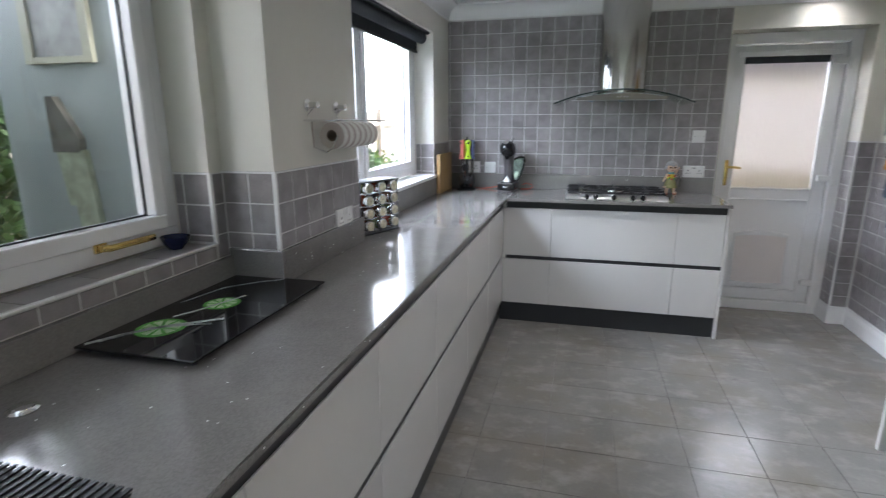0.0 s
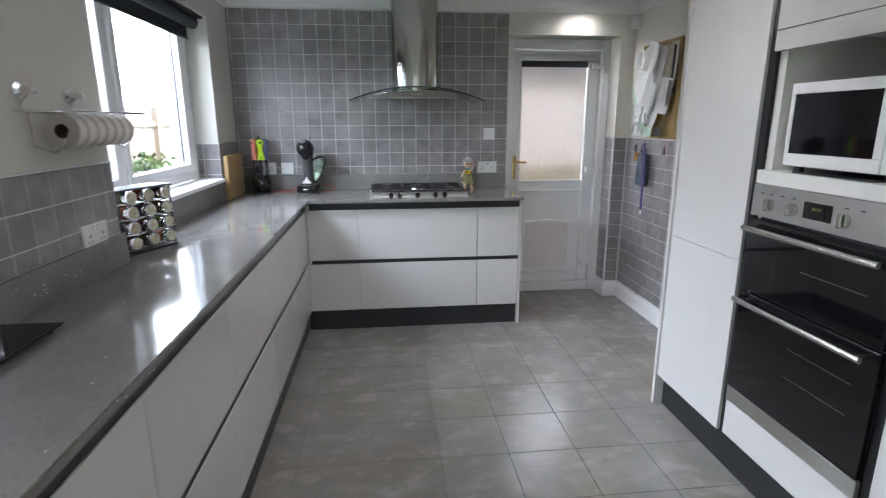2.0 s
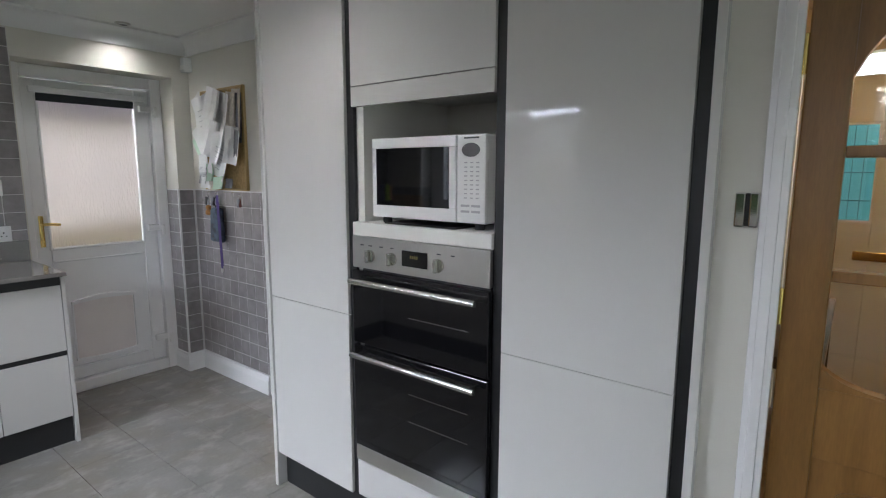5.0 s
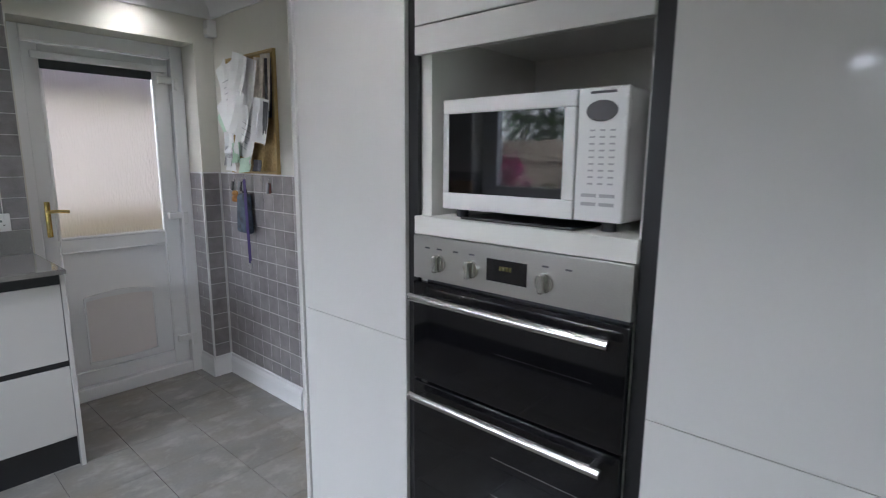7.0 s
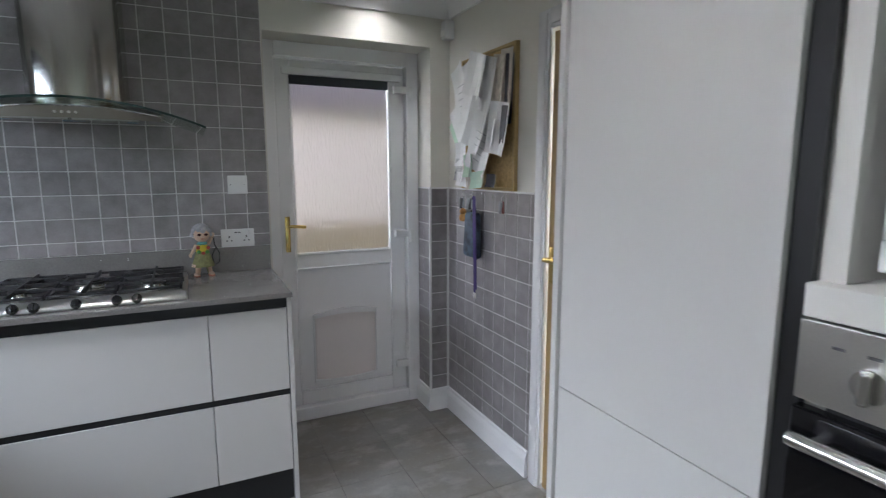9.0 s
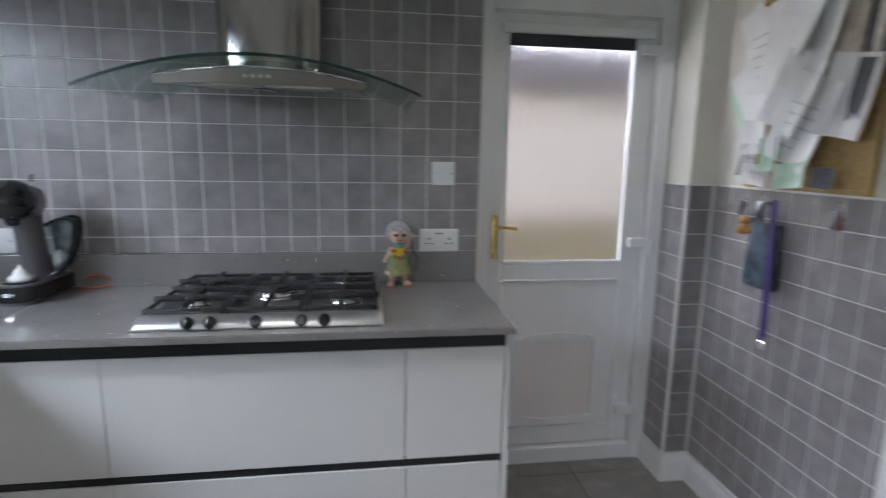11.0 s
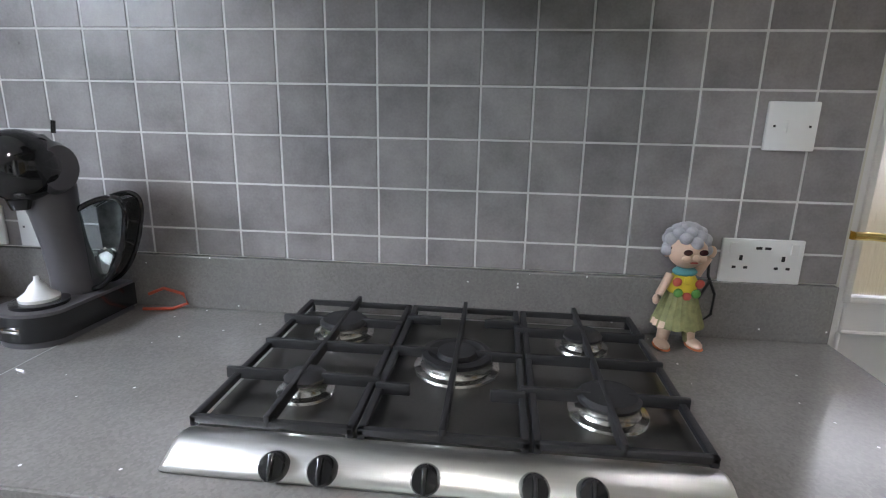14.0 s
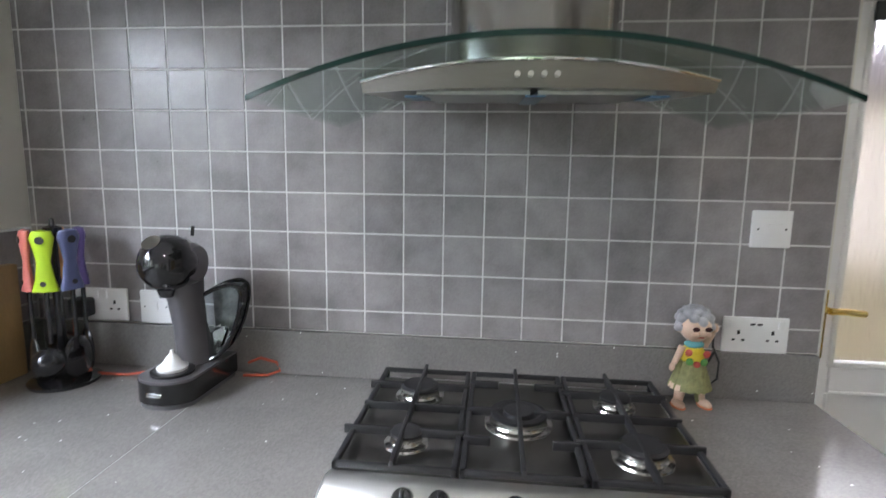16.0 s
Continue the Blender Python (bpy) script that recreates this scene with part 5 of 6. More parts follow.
cap_thing = thing("juicer_cone", "white plastic cone resting on the drip tray", "cone", CM @ pose(0, -0.045, 0.071))
cm_part("cone", bm, WHITEPLASTIC, cap_thing)
bm = bmesh.new()
bm_box(bm, -0.018, 0.018, -0.1135, -0.105, 0.03, 0.041, 0.004)
cm_part("badge", bm, CHROME, base)
bm = bmesh.new()
ring = []
for z, cy, rx, ry in ((0.062, 0.045, 0.05, 0.052), (0.1, 0.038, 0.044, 0.045), (0.16, 0.026, 0.041, 0.04), (0.22, 0.016, 0.044, 0.042), (0.27, 0.008, 0.05, 0.05), (0.31, 0.0, 0.052, 0.05), (0.345, -0.005, 0.046, 0.04), (0.368, -0.01, 0.025, 0.02)):
    ring.append([bm.verts.new((0.88 * rx * math.cos(2 * math.pi * k / 24), cy + ry * math.sin(2 * math.pi * k / 24), z)) for k in range(24)])
for lo_, hi_ in zip(ring, ring[1:]):
    for k in range(24):
        bm.faces.new((lo_[k], lo_[(k + 1) % 24], hi_[(k + 1) % 24], hi_[k]))
bm.faces.new(ring[0])
bm.faces.new(ring[-1])
cm_part("column", bm, GREYPLASTIC, cm, "anthracite column")
bm = bmesh.new()
bmesh.ops.create_uvsphere(bm, u_segments=28, v_segments=18, radius=0.064, matrix=pose(0, -0.038, 0.315) @ Matrix.Diagonal((0.92, 1.08, 0.98, 1)))
head = cm_part("head", bm, BLACKPLASTIC, cm, "glossy black rounded head")
bm = bmesh.new()
bm_cyl(bm, (0.04, -0.008, 0.31), (0.052, -0.008, 0.31), 0.047, 0.04, n=28)
cm_part("cheek", bm, GREYPLASTIC, head)
bm = bmesh.new()
bm_lathe(bm, [(0, 0), (0.02, 0), (0.02, 0.002), (0, 0.003)], pose(-0.008, -0.078, 0.364, 42, 0, 0))
cm_part("logo_disc", bm, CHROME, head)
bm = bmesh.new()
bm_cyl(bm, (0, -0.05, 0.258), (0, -0.05, 0.24), 0.02, 0.014, n=20)
cm_part("spout", bm, BLACKPLASTIC, head)
bm = bmesh.new()
bm_cyl(bm, (0.025, 0.015, 0.37), (0.028, 0.015, 0.392), 0.004, n=10)
cm_part("lever", bm, BLACKPLASTIC, head)
# leaf-shaped water tank beside the column
TANK = glassy("smoked_tank_plastic", (0.8, 0.85, 0.85))
leaf = [(-0.012, 0.0), (0.02, 0.006), (0.046, 0.034), (0.068, 0.08), (0.08, 0.125), (0.085, 0.16), (0.08, 0.18), (0.06, 0.187), (0.02, 0.176), (-0.02, 0.15)]
for _ in range(2):
    leaf = [(a[0] + f * (b[0] - a[0]), a[1] + f * (b[1] - a[1])) for a, b in zip(leaf, leaf[1:]) for f in (0.25, 0.75)]
LEAFPOSE = pose(0.03, 0.062, 0.066, 90, 0, 12)
bm = bmesh.new()
bm_prism(bm, [(0.03 + (x - 0.03) * 0.94, 0.1 + (y - 0.1) * 0.94) for x, y in leaf], -0.03, 0.03, LEAFPOSE)
bmesh.ops.bevel(bm, geom=list(bm.edges), offset=0.004, segments=2, affect="EDGES", clamp_overlap=True)
tank = cm_part("water_tank", bm, TANK, cm, "clear smoked water tank")
for z in (-0.03, 0.03):
    bm = bmesh.new()
    bm_tube(bm, [LEAFPOSE @ Vector((x, y, z)) for x, y in leaf], 0.0055)
    cm_part("tank_rim", bm, BLACKPLASTIC, tank)
bm = bmesh.new()
ring = [[bm.verts.new(LEAFPOSE @ Vector((x * 1.02, y, z))) for x, y in leaf[:24]] for z in (-0.03, 0.03)]
for k in range(23):
    bm.faces.new((ring[0][k], ring[0][k + 1], ring[1][k + 1], ring[1][k]))
bmesh.ops.solidify(bm, geom=bm.faces, thickness=0.004)
cm_part("tank_shell", bm, BLACKPLASTIC, tank)
bm = bmesh.new()
bm_prism(bm, [(0.0, 0.02), (0.03, 0.02), (0.05, 0.07), (0.03, 0.085), (0.0, 0.07)], -0.012, 0.012, LEAFPOSE)
bmesh.ops.bevel(bm, geom=list(bm.edges), offset=0.008, segments=3, affect="EDGES", clamp_overlap=True)
cm_part("filter_bowl", bm, CHROME, tank)
# Mottled pale sheet added inside the tank to imitate bright reflections in it.
bm = bmesh.new()
bm_prism(bm, [(0.03 + (x - 0.03) * 0.9, 0.1 + (y - 0.1) * 0.9) for x, y in leaf], -0.027, -0.025, LEAFPOSE)
cm_part("tank_glint_sheet", bm, material("painted_tank_glints", (0.3, 0.32, 0.33), 0.12, metal=0.6, vary=0.7, scale=30, detail=6), tank)
cable = thing("power_cable", "thin orange power cable lying on the worktop", "cable", pose(0, 4.65, TOP))
ORANGE = material("orange_cable", (0.4, 0.06, 0.02), 0.5)
wire("cord", ORANGE, [(-0.375, 4.64, 1.05), (-0.36, 4.62, 0.97), (-0.3, 4.6, 0.925), (-0.22, 4.615, 0.9195), (-0.14, 4.63, 0.93), (-0.08, 4.64, 0.945), (-0.05, 4.645, 0.94)], 0.0035, cable)
wire("cord", ORANGE, [(0.08, 4.66, 0.95), (0.11, 4.668, 0.962), (0.15, 4.672, 0.95), (0.16, 4.67, 0.93), (0.13, 4.66, 0.9198), (0.07, 4.65, 0.9196)], 0.0035, cable)

# figurine: one plain mesh
bm = bmesh.new()


def blob(c, r, idx, s=(1, 1, 1), turn=(0, 0, 0)):
    got = bmesh.ops.create_uvsphere(bm, u_segments=20, v_segments=14, radius=r, matrix=pose(*c, *turn) @ Matrix.Diagonal((*s, 1)))
    for f in {f for v in got["verts"] for f in v.link_faces}:
        f.material_index = idx


def limb(a, b, r, r2, idx):
    n0 = len(bm.faces)
    bm_cyl(bm, a, b, r, r2, 14)
    bm.faces.ensure_lookup_table()
    for f in bm.faces[n0:]:
        f.material_index = idx


for x, dx in ((-0.02, -0.012), (0.022, 0.012)):
    blob((x + dx, -0.012, 0.009), 0.018, 0, (0.75, 1.35, 0.5))
    blob((x + dx, -0.012, 0.003), 0.019, 5, (0.8, 1.4, 0.16))
    limb((x + dx * 0.6, 0, 0.01), (x, 0, 0.06), 0.011, 0.015, 0)
n0 = len(bm.faces)
rings = []
for z, r in ((0.045, 0.05), (0.06, 0.046), (0.085, 0.038), (0.105, 0.032), (0.115, 0.029)):
    rings.append([bm.verts.new((r * (1 + 0.05 * (k % 2)) * math.cos(2 * math.pi * k / 44), 0.85 * r * (1 + 0.05 * (k % 2)) * math.sin(2 * math.pi * k / 44), z + 0.004 * ((k * 7) % 5) / 5 * (z < 0.05))) for k in range(44)])
for lo_, hi_ in zip(rings, rings[1:]):
    for k in range(44):
        bm.faces.new((lo_[k], lo_[(k + 1) % 44], hi_[(k + 1) % 44], hi_[k]))
bm.faces.new(rings[0])
bm.faces.new(rings[-1])
bm.faces.ensure_lookup_table()
for f in bm.faces[n0:]:
    f.material_index = 1
blob((0, 0, 0.13), 0.03, 2, (1, 0.85, 0.95))
blob((0, -0.004, 0.158), 0.02, 6, (1.2, 0.9, 0.5))
for x, z, i in ((-0.022, 0.142, 3), (0.023, 0.138, 3), (0.0, 0.112, 3), (-0.018, 0.12, 4), (0.018, 0.118, 4), (0.0, 0.145, 2)):
    blob((x, -0.024, z), 0.009, i, (1, 0.6, 1))
limb((-0.026, 0, 0.15), (-0.05, -0.012, 0.112), 0.009, 0.007, 0)
blob((-0.055, -0.014, 0.104), 0.009, 0, (0.8, 0.6, 1.2))
limb((0.026, 0, 0.15), (0.047, 0, 0.185), 0.009, 0.007, 0)
blob((0.05, -0.002, 0.197), 0.01, 0, (0.9, 0.6, 1.2))
blob((0, -0.004, 0.2), 0.035, 0, (1.05, 0.95, 1))
blob((-0.039, 0, 0.198), 0.01, 0, (0.5, 0.8, 1.2))
blob((0.039, 0, 0.198), 0.01, 0, (0.5, 0.8, 1.2))
for k in range(26):
    a, e = 2.4 * k, 0.25 + 1.25 * (k / 26)
    blob((0.037 * math.cos(a) * math.cos(e), 0.004 + 0.034 * math.sin(a) * math.cos(e), 0.207 + 0.036 * math.sin(e)), 0.0125, 7)
for k in range(10):
    a = math.pi * (0.02 + 0.96 * k / 9)
    blob((0.04 * math.cos(a), 0.012 * math.sin(a) - 0.002, 0.2 + 0.006 * ((k * 5) % 3)), 0.011, 7)
blob((0, -0.04, 0.194), 0.0065, 0)
for x in (-0.015, 0.015):
    blob((x, -0.033, 0.19), 0.009, 0, (1, 0.7, 0.8))
    blob((x, -0.037, 0.2035), 0.0078, 8, (1.15, 0.35, 0.75))
blob((0, -0.034, 0.183), 0.008, 3, (1, 0.35, 0.22))
limb((-0.036, -0.01, 0.206), (0.036, -0.01, 0.206), 0.0016, 0.0016, 8)
bmesh.ops.transform(bm, matrix=pose(1.152, 4.636, TOP, 0, 0, 8) @ Matrix.Diagonal((0.93, 0.93, 0.93, 1)), verts=bm.verts)
fig = part("figurine", bm, material("doll_skin", (0.58, 0.41, 0.3), 0.5, vary=0.06), smooth=True)
for mt in (material("straw_skirt", (0.2, 0.2, 0.085), 0.8, vary=0.3, scale=90), material("yellow_top", (0.62, 0.47, 0.03), 0.6), material("red_flower", (0.38, 0.06, 0.04), 0.6), material("green_leaf", (0.08, 0.24, 0.05), 0.6),
           material("orange_sandal", (0.5, 0.14, 0.05), 0.6), material("teal_cloth", (0.1, 0.3, 0.32), 0.6), material("grey_curls", (0.36, 0.36, 0.38), 0.7, vary=0.25, scale=60), material("dark_lens", (0.04, 0.012, 0.012), 0.2)):
    fig.data.materials.append(mt)
tagged(fig, "small painted figurine in a straw skirt on the worktop", "figurine")
lead = thing("charging_lead", "black charging lead looped behind the figurine", "cable", pose(1.2, 4.66, TOP))
wire("cord", MATTBLACK, [(1.2, 4.655, 1.1), (1.205, 4.66, 1.05), (1.225, 4.668, 1.01), (1.222, 4.665, 0.97), (1.2, 4.66, 0.955), (1.192, 4.66, 1.0), (1.21, 4.66, 1.04)], 0.0028, lead)

# ---- outside ----
SKYCARD = glowing("overcast_sky", (0.93, 0.97, 1.0), 7.0)
struct(boxes("backdrop_sky", SKYCARD, [(-16.1, -16, -20, 30, -0.2, 14), (-16, 20, 29.9, 30, -0.2, 18)]), "bright overcast sky beyond the garden", "sky")
struct(box("backdrop_sky_hall", glowing("hall_daylight", (0.9, 0.97, 1.0), 0.35), (8, 8.1, -3, 5, -0.2, 5)), "bright overcast sky beyond the front door", "sky")
struct(box("ground", GRASS, (-60, 60, -60, 60, -0.4, -0.2)), "lawn and paving round the house", "ground")
yard = struct(box("paving", material("concrete_paving", (0.3, 0.29, 0.27), 0.8, vary=0.2, scale=3), (-3.2, -0.82, -4, 9, -0.2, -0.1)), "pale concrete paving along the house", "paving")
fence = thing("garden_fence", "weathered close-boarded garden fence", "fence", pose(-3.4, 4, -0.1))
for k in range(120):
    y = -5.0 + 0.15 * k
    box("board", FENCEWOOD, (-3.42, -3.4 + 0.006 * (k % 2), y, y + 0.146, -0.1, 1.62 + 0.01 * ((k * 7) % 3)), fence)
for k in range(9):
    box("post", FENCEWOOD, (-3.4, -3.31, -5.0 + 2.2 * k, -4.91 + 2.2 * k, -0.1, 1.68), fence)
for z in (0.2, 1.35):
    box("rail", FENCEWOOD, (-3.395, -3.35, -5, 13, z, z + 0.08), fence)


def shrub(name, label, c, size, count, mat, seed, category="shrub", kinds=None):
    s = thing(name, label, category, pose(*c))
    r = random.Random(seed)
    bm = bmesh.new()
    bm_cyl(bm, (c[0], c[1], c[2]), (c[0], c[1], c[2] + size[2] * 0.7), 0.03, 0.012, 8)
    for k in range(7):
        a = r.uniform(0, 6.28)
        bm_cyl(bm, (c[0], c[1], c[2] + size[2] * 0.3), (c[0] + size[0] * 0.6 * math.cos(a), c[1] + size[1] * 0.6 * math.sin(a), c[2] + size[2] * r.uniform(0.6, 0.95)), 0.012, 0.005, 6)
    part("stem", bm, FENCEWOOD, s)
    verts, faces = [], []
    for k in range(count):
        a, e, q = r.uniform(0, 6.28), r.uniform(-1, 1), r.uniform(0.45, 1.05) ** 0.6
        lump = 1 + 0.25 * math.sin(3 * a) + 0.2 * math.sin(5 * e + a)
        p = Vector((c[0] + size[0] * q * lump * math.cos(a) * math.sqrt(1 - e * e), c[1] + size[1] * q * lump * math.sin(a) * math.sqrt(1 - e * e), c[2] + size[2] * (0.6 + 0.42 * q * e)))
        u = Vector((r.uniform(-1, 1), r.uniform(-1, 1), r.uniform(-1, 1))).normalized()
        w = u.orthogonal().normalized()
        z = r.uniform(0.03, 0.06)
        n = len(verts)
        verts += [p - u * z, p + w * z * 0.5, p + u * z, p - w * z * 0.5]
        faces.append((n, n + 1, n + 2, n + 3))
    me = bpy.data.meshes.new("crown")
    me.from_pydata(verts, [], faces)
    me.materials.append(mat)
    ob = new("crown", me)
    ob.parent, ob.matrix_parent_inverse = s, s.matrix_world.inverted()
    return s


shrub("shrub", "leafy green shrub against the fence", (-2.3, 7.2, -0.1), (0.6, 0.7, 1.15), 1500, LEAF, 1)
shrub("shrub", "leafy green shrub against the fence", (-2.9, 2.6, -0.1), (0.4, 0.6, 1.0), 1100, LEAF, 2)
shrub("shrub", "low shrub with orange-red leaves", (-1.7, 6.2, -0.1), (0.4, 0.45, 0.75), 700, material("red_foliage", (0.35, 0.09, 0.04), 0.6, vary=0.4, scale=6), 3)
shrub("garden_tree", "broad garden tree beyond the fence", (-6.5, 8.5, -0.2), (1.3, 1.6, 3.0), 3500, LEAF, 4, "tree")
shrub("garden_tree", "broad garden tree beyond the fence", (-6.8, 2.0, -0.2), (1.5, 1.8, 3.0), 4000, LEAF, 5, "tree")
shrub("garden_tree", "garden tree with pale leaves by the window", (-3.8, 4.6, -0.2), (0.6, 0.7, 1.7), 1500, material("pale_foliage", (0.13, 0.17, 0.05), 0.5, vary=0.5, scale=5), 6, "tree")
shrub("garden_tree", "tall dense garden tree beyond the fence", (-4.6, 3.0, -0.2), (0.9, 1.5, 3.2), 7000, LEAF, 8, "tree")
for k, y in enumerate((-0.6, -2.6, 4.6, 6.6)):
    shrub("garden_tree", "tall dense garden tree beyond the fence", (-4.7 - 0.2 * (k % 2), y, -0.2), (0.9, 1.4, 3.0 + 0.3 * (k % 2)), 6000, LEAF, 10 + k, "tree")
# Foliage at the near window, made tall and dense to block reflected sky.
shrub("shrub", "tall leafy shrub outside the near window", (-2.8, 1.5, -0.1), (0.45, 1.0, 2.3), 9000, LEAF, 9)
# Added out of view, where the worktop would otherwise mirror bright sky.
shrub("sky_block_tree", "unseen narrow tree added to block the sky mirrored in the worktop", (-2.55, 3.0, -0.1), (0.3, 0.5, 2.9), 6000, LEAF, 12, "tree")
shrub("flowering_plant", "tall pink flowering plant outside the window", (-1.7, 4.7, -0.1), (0.2, 0.22, 1.55), 500, material("pink_petals", (0.5, 0.09, 0.25), 0.6, vary=0.4, scale=20), 7, "flowers")
# neighbouring house seen through the garden door, and the porch wall by the near window
house = thing("neighbour_house", "pink rendered neighbouring wall under a dark eave", "house", pose(2, 7.2, 0))
box("wall", BRICKWALL, (0.2, 6, 7.2, 7.5, -0.2, 2.1), house)
box("eave", material("dark_eave", (0.13, 0.11, 0.13), 0.7), (0.0, 6.2, 6.9, 7.6, 1.97, 2.32), house)
box("base_course", material("brown_brick", (0.3, 0.24, 0.17), 0.8, vary=0.3, scale=6), (0.19, 6.01, 7.18, 7.2, -0.2, 0.86), house)
porch = thing("porch_wall", "pale blue-grey porch wall outside the near window", "wall", pose(-1.6, 2.55, 0))
PALEBLUE = material("pale_blue_render", (0.24, 0.275, 0.265), 0.6, vary=0.05, scale=2)
box("panel", PALEBLUE, (-2.17, -0.83, 2.5, 2.58, -0.1, 2.6), porch)
# Unseen roof, added to keep the sky's reflection off the near worktop.
box("roof", PALEBLUE, (-3.3, -0.83, -0.2, 2.58, 2.602, 2.68), porch, label="unseen flat porch roof that shuts out the sky")
pic = thing("picture", "framed abstract grey picture on the porch wall", "picture", pose(-1.76, 2.49, 1.9))
boxes("frame", material("olive_frame", (0.3, 0.3, 0.22), 0.5), [(-1.95, -1.9, 2.475, 2.4995, 1.69, 2.4), (-1.62, -1.57, 2.475, 2.4995, 1.69, 2.4), (-1.9, -1.62, 2.475, 2.4995, 1.69, 1.72)], pic, 0.003)
box("print", material("abstract_print", (0.24, 0.25, 0.24), 0.6, vary=0.7, scale=7), (-1.9, -1.62, 2.485, 2.4992, 1.72, 2.4), pic)
orn = thing("hanging_ornament", "dark felt ornament with a pale scarf on the porch wall", "ornament", pose(-1.8, 2.48, 1.3))
bm = bmesh.new()
bm_prism(bm, [(-1.86, 1.55), (-1.82, 1.55), (-1.70, 1.36), (-1.71, 1.3), (-1.86, 1.3)], -2.498, -2.46, Matrix(((1, 0, 0, 0), (0, 0, -1, 0), (0, 1, 0, 0), (0, 0, 0, 1))))
part("hat", bm, material("dark_felt", (0.07, 0.07, 0.055), 0.9, vary=0.8, scale=14), orn)
bm = bmesh.new()
for k in range(4):
    bm_prism(bm, [(-1.86 + 0.04 * k, 1.31), (-1.81 + 0.04 * k, 1.31), (-1.79 + 0.05 * k, 1.05 - 0.1 * k), (-1.83 + 0.05 * k, 1.05 - 0.1 * k)], -2.498, -2.475 + 0.003 * k, Matrix(((1, 0, 0, 0), (0, 0, -1, 0), (0, 1, 0, 0), (0, 0, 0, 1))))
part("scarf", bm, material("pale_green_scarf", (0.28, 0.31, 0.22), 0.9, vary=0.3, scale=20), orn)

# ---- hall behind the glazed oak door ----
HALLPAINT = material("hall_cream_paint", (0.6, 0.5, 0.33), 0.6, vary=0.04, scale=2)
struct(boxes("wall_hall", HALLPAINT, [(2.032, 4.3, 1.4, 1.5, -0.01, 2.3), (2.032, 4.3, -0.6, -0.5, -0.01, 2.3), (4.2, 4.3, -0.5, 0.45, 0, 2.3), (4.2, 4.3, 1.35, 1.4, 0, 2.3), (4.2, 4.3, 0.45, 1.35, 2.05, 2.3), (2.032, 4.3, -0.6, 1.5, 2.3, 2.4)]), "cream hall walls beyond the oak door", "wall")
struct(box("floor_hall", OAK, (2.0, 4.3, -0.6, 1.5, -0.1, -0.004)), "wooden hall floor", "floor")
front = thing("front_door", "cream front door with teal stained glass", "door", pose(4.22, 0.7, 0), kind="structure")
boxes("leaf", MATTWHITE, [(4.2, 4.24, 0.455, 0.975, 0.005, 2.04), (4.2, 4.24, 1.19, 1.345, 0.005, 2.04), (4.2, 4.24, 0.975, 1.19, 0.005, 1.155), (4.2, 4.24, 0.975, 1.19, 1.685, 1.93)], front, 0.004)
teal = box("pane", glassy("teal_stained_glass", (0.17, 0.3, 0.29), 0.2, frost=0.4), (4.216, 4.222, 0.97, 1.195, 1.15, 1.69), front)
teal.visible_shadow = False
boxes("glazing_bead", UPVC, [(4.196, 4.21, 0.975, 0.987, 1.155, 1.685), (4.196, 4.21, 1.178, 1.19, 1.155, 1.685), (4.196, 4.21, 0.987, 1.178, 1.155, 1.167), (4.196, 4.21, 0.987, 1.178, 1.673, 1.685), (4.196, 4.21, 0.987, 1.178, 1.54, 1.552)], front)
boxes("lead_strip", MATTBLACK, [(4.2105, 4.2145, 0.987 + 0.048 * k, 0.99 + 0.048 * k, 1.167, 1.673) for k in range(1, 4)] + [(4.2105, 4.2145, 0.987, 1.178, z, z + 0.004) for z in (1.27, 1.42)], front)
fan = box("fanlight", GLASS, (4.216, 4.222, 0.97, 1.195, 1.925, 2.045), front)
fan.visible_shadow = False
box("letter_plate", BRASS, (4.19, 4.2, 0.8, 1.04, 0.95, 1.0), front, 0.003)
shelf = thing("hall_console", "dark wooden console table in the hall", "table", pose(3.0, 1.25, 0))
box("tabletop", material("dark_walnut", (0.06, 0.035, 0.02), 0.3, vary=0.3, scale=8), (2.5, 3.6, 1.08, 1.398, 0.8, 0.84), shelf, 0.003)
for x in (2.54, 3.56):
    for y in (1.11, 1.37):
        box("leg", bpy.data.materials["dark_walnut"], (x - 0.025, x + 0.025, y - 0.025, y + 0.025, 0, 0.8), shelf, 0.003)
pendant = thing("hall_lamp", "warm glass hall lamp hanging from the ceiling", "lamp", pose(3.1, 0.75, 2.3))
bar("stem", BRASS, (3.1, 0.75, 2.3), (3.1, 0.75, 2.05), 0.006, pendant)
bm = bmesh.new()
bm_lathe(bm, [(0.02, 0.0), (0.07, -0.02), (0.1, -0.1), (0.09, -0.18), (0.03, -0.2)], pose(3.1, 0.75, 2.06))
part("shade", bm, glowing("lit_lamp_shade", (1.0, 0.72, 0.34), 5), pendant, smooth=True)

# ---- tiles ----
MESHES = {}


def slab_mesh(w, h, t, mat, bevel=0.0015):
    key = (round(w, 4), round(h, 4), mat.name)
    if key not in MESHES:
        bm = bmesh.new()
        bm_box(bm, -w / 2, w / 2, -h / 2, h / 2, 0, t)
        tops = [e for e in bm.edges if all(v.co.z > t / 2 for v in e.verts)]
        bmesh.ops.bevel(bm, geom=tops, offset=bevel if max(w, h) < 0.2 else 0.0007, segments=1, affect="EDGES")
        me = bpy.data.meshes.new("tile")
        bm.to_mesh(me)
        bm.free()
        me.materials.append(mat)
        MESHES[key] = me
    return MESHES[key]


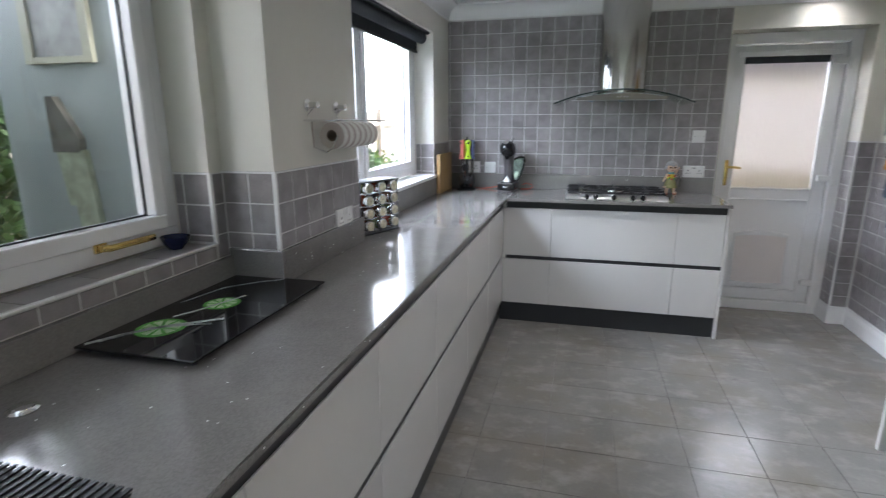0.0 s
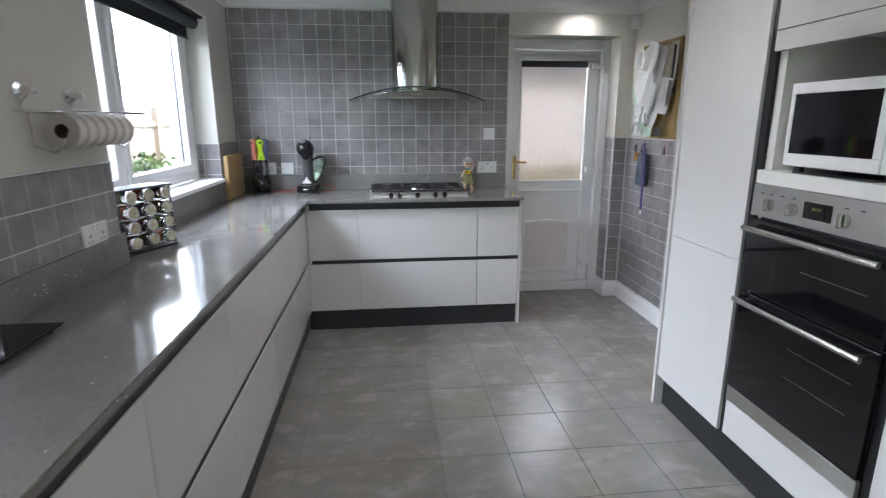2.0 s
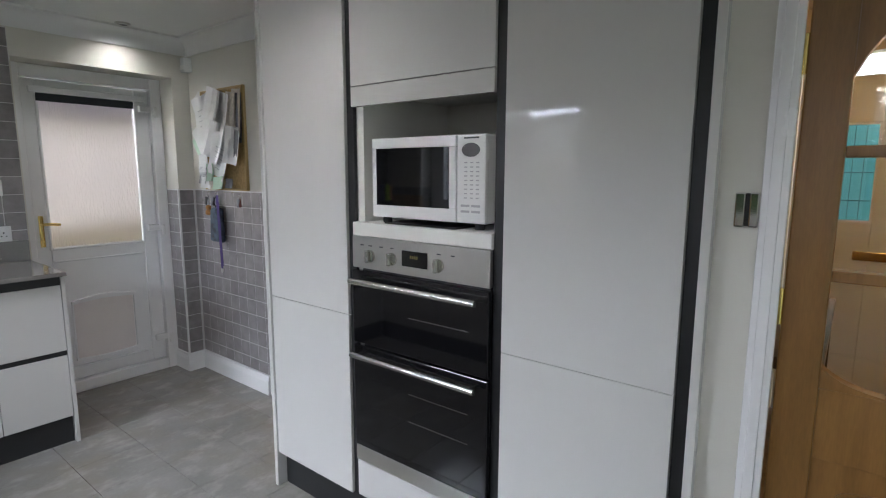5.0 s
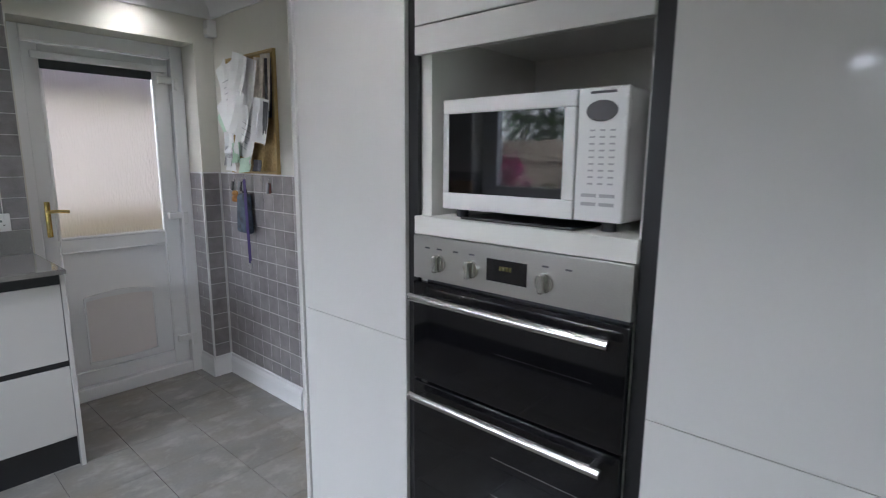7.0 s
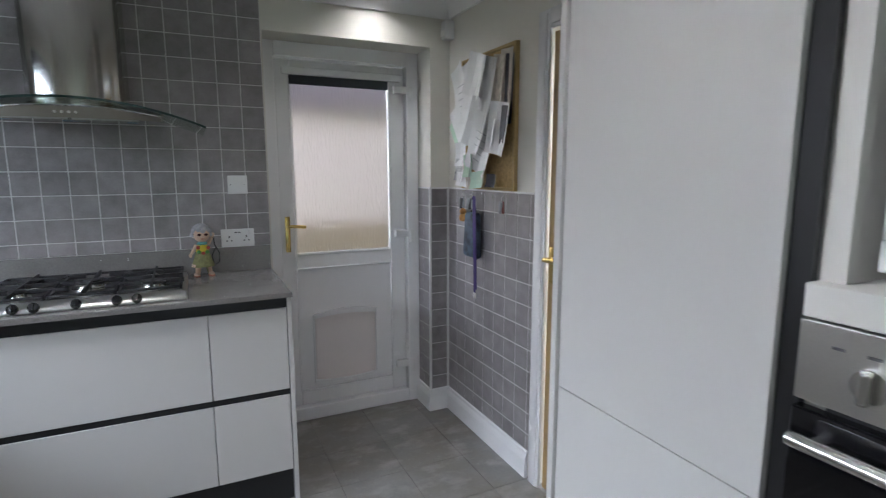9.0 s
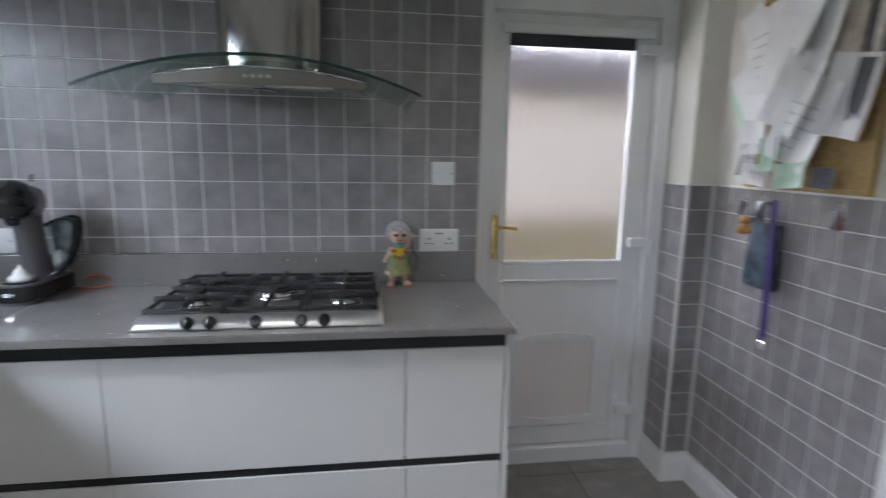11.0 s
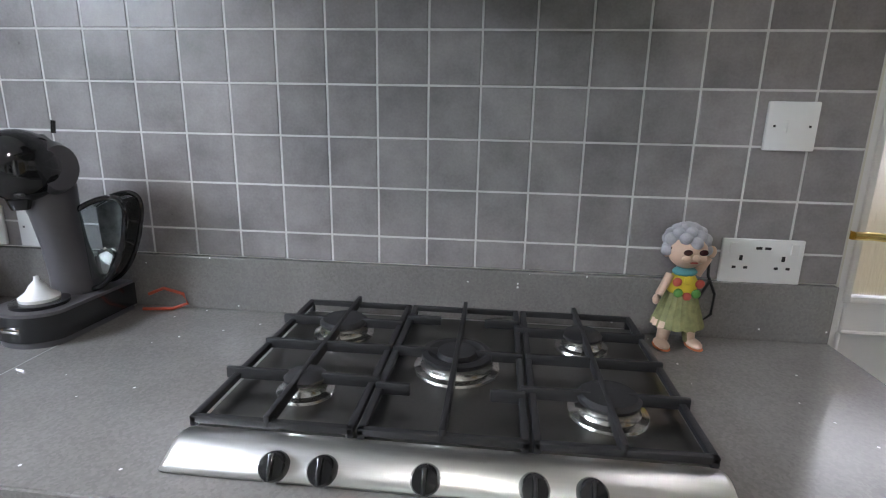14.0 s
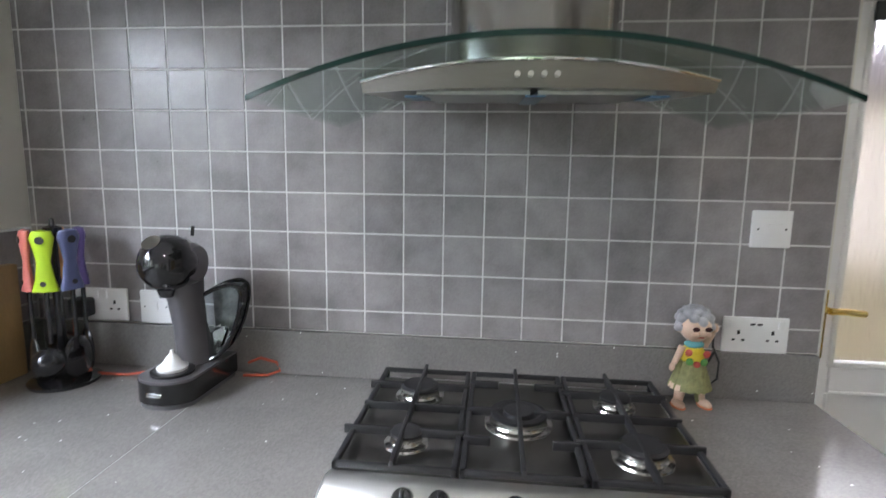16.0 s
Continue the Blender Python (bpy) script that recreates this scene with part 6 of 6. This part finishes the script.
def spans(lo, hi, origin, pitch, gap):
    """The whole and cut tiles between lo and hi for joints at origin + k * pitch."""
    out = []
    k = math.floor((lo - origin) / pitch)
    while origin + k * pitch < hi - 1e-6:
        a, b = max(origin + k * pitch + gap / 2, lo), min(origin + (k + 1) * pitch - gap / 2, hi)
        if b - a > 0.012:
            out.append((a, b))
        k += 1
    return out


def tiling(parent, mat, us, vs, place, t=0.0024, skip=None):
    """Lays tiles at every pair of spans; place(u, v) gives the pose of a tile's middle."""
    for a, b in us:
        for c, d in vs:
            if skip and skip((a + b) / 2, (c + d) / 2):
                continue
            ob = new("tile", slab_mesh(b - a, d - c, t, mat))
            ob.parent = parent
            ob.matrix_world = place((a + b) / 2, (c + d) / 2)


PITCH, GAP = 0.0985, 0.0038


def panel_of(name, dims, label):
    return struct(box(name, GROUT, dims), label, "tiling")


def facing_minus_y(y):
    return lambda u, v: Matrix(((1, 0, 0, u), (0, 0, -1, y), (0, 1, 0, v), (0, 0, 0, 1)))


def facing_minus_x(x):
    return lambda u, v: Matrix(((0, 0, -1, x), (-1, 0, 0, u), (0, 1, 0, v), (0, 0, 0, 1)))


def facing_plus_x(x):
    return lambda u, v: Matrix(((0, 0, 1, x), (1, 0, 0, u), (0, 1, 0, v), (0, 0, 0, 1)))


LABEL = "small square grey ceramic wall tiles with white grout"
back = panel_of("tiling_back", (LEFT + 0.001, 1.457, BACK - 0.004, BACK - 0.0005, 1.0312, 2.1775), LABEL)
tiling(back, TILE, spans(LEFT + 0.002, 1.456, 1.4575, PITCH, GAP), spans(1.032, 2.176, 1.088, PITCH, GAP), facing_minus_y(BACK - 0.003))
CAP = 1.288
rw = panel_of("tiling_right", (RIGHT - 0.004, RIGHT - 0.0005, 3.885, BACK - 0.005, 0.12, CAP), LABEL)
tiling(rw, TILE, spans(3.886, BACK - 0.008, BACK - 0.006, PITCH, GAP), spans(0.128, CAP - 0.002, CAP, PITCH, GAP), facing_minus_x(RIGHT - 0.003))
rr = panel_of("tiling_return", (2.316, RIGHT - 0.005, BACK - 0.004, BACK - 0.0005, 0.12, CAP), LABEL)
tiling(rr, TILE, spans(2.318, RIGHT - 0.008, 2.316, PITCH, GAP), spans(0.128, CAP - 0.002, CAP, PITCH, GAP), facing_minus_y(BACK - 0.003))
rv = panel_of("tiling_reveal", (2.311, 2.3145, BACK - 0.003, 4.869, 0.12, CAP), LABEL)
tiling(rv, TILE, spans(BACK, 4.868, BACK - 0.002, PITCH, GAP), spans(0.128, CAP - 0.002, CAP, PITCH, GAP), facing_minus_x(2.312))
struct(boxes("tile_trim", WHITEPLASTIC, [(2.303, 2.314, BACK - 0.011, BACK - 0.001, 0.128, CAP), (2.304, RIGHT - 0.001, BACK - 0.012, BACK - 0.001, CAP, CAP + 0.006), (RIGHT - 0.012, RIGHT - 0.001, 3.885, BACK - 0.012, CAP, CAP + 0.006), (2.303, 2.3135, BACK - 0.001, 4.869, CAP, CAP + 0.006)]), "white plastic tile edge trim", "trim")
pt = 1.275
pf = panel_of("tiling_pillar", (PILLAR - 0.001, PILLAR + 0.003, 1.996, 2.649, UP, pt), LABEL)
tiling(pf, TILE, spans(2.004, 2.648, 2.002, PITCH, GAP), spans(UP + 0.001, pt - 0.001, pt, PITCH, GAP), facing_plus_x(PILLAR + 0.002))
pn = panel_of("tiling_pillar_side", (NEARWALL + 0.001, PILLAR, 1.996, 1.9995, UP, pt), LABEL)
tiling(pn, TILE, spans(NEARWALL + 0.004, PILLAR, PILLAR + 0.004, PITCH, GAP), spans(UP + 0.001, pt - 0.001, pt, PITCH, GAP), facing_minus_y(1.997))
pm = panel_of("tiling_near_wall", (NEARWALL + 0.0005, NEARWALL + 0.004, 1.93, 1.995, 1.0, pt), LABEL)
tiling(pm, TILE, spans(1.938, 1.989, 1.936, PITCH, GAP), spans(1.002, pt - 0.001, pt, PITCH, GAP), facing_plus_x(NEARWALL + 0.003))
pr = panel_of("tiling_near_reveal", (-0.739, NEARWALL + 0.002, 1.9305, 1.9345, 1.048, pt), LABEL)
tiling(pr, TILE, spans(-0.738, NEARWALL + 0.001, NEARWALL + 0.002, PITCH, GAP), spans(1.056, pt - 0.001, pt, PITCH, GAP), facing_minus_y(1.932))
fw = panel_of("tiling_far_wall", (LEFT + 0.0005, LEFT + 0.004, 4.268, BACK - 0.005, 1.034, pt), LABEL)
tiling(fw, TILE, spans(4.272, BACK - 0.01, BACK - 0.008, PITCH, GAP), spans(1.036, pt - 0.001, pt, PITCH, GAP), facing_plus_x(LEFT + 0.003))
fr = panel_of("tiling_far_reveal", (-0.664, LEFT + 0.002, 4.2655, 4.2695, 1.0585, pt), LABEL)
tiling(fr, TILE, spans(-0.663, LEFT, LEFT + 0.002, PITCH, GAP), spans(1.06, pt - 0.001, pt, PITCH, GAP), facing_minus_y(4.267))
struct(boxes("tile_trim_pillar", WHITEPLASTIC, [(PILLAR - 0.002, PILLAR + 0.01, 1.988, 1.9995, UP, pt), (PILLAR - 0.001, PILLAR + 0.009, 1.99, 2.65, pt, pt + 0.005), (NEARWALL, PILLAR, 1.989, 1.9995, pt, pt + 0.005), (NEARWALL - 0.002, NEARWALL + 0.01, 1.926, 1.937, 1.05, pt), (-0.739, NEARWALL + 0.01, 1.924, 1.9345, pt, pt + 0.005), (LEFT + 0.0005, LEFT + 0.01, 4.262, BACK - 0.012, pt, pt + 0.005)]), "white plastic tile edge trim", "trim")
ns = panel_of("tiling_near_sill", (-0.74, NEARWALL + 0.004, 0.256, 1.93, 1.0455, 1.048), "grey tiled window sill with a white edge trim")
tiling(ns, TILE, spans(-0.739, NEARWALL + 0.002, -0.739, 0.134, GAP), spans(0.258, 1.929, 1.93, 0.2, GAP), lambda u, v: Matrix(((1, 0, 0, u), (0, 1, 0, v), (0, 0, 1, 1.0475), (0, 0, 0, 1))))
nl = panel_of("tiling_near_front", (NEARWALL + 0.0005, NEARWALL + 0.004, -1.5, 1.93, 1.0, 1.0475), LABEL)
tiling(nl, TILE, spans(-1.5, 1.928, 1.93, PITCH, GAP), spans(1.002, 1.044, 1.0, PITCH, 0), facing_plus_x(NEARWALL + 0.003))
struct(box("sill_trim", WHITEPLASTIC, (NEARWALL - 0.002, NEARWALL + 0.012, 0.256, 1.93, 1.0485, 1.056), None, 0.002), "white plastic edge trim of the tiled sill", "trim")
floor_ob = bpy.data.objects["floor"]
FP = 0.302
tiling(floor_ob, FLOORTILE, spans(-0.04, 2.425, 1.036, FP, 0.0022), spans(-2.59, 4.875, 2.67, FP, 0.0022), lambda u, v: pose(u, v, -0.006), t=0.006, skip=lambda u, v: (u > 1.95 and v < 3.0))
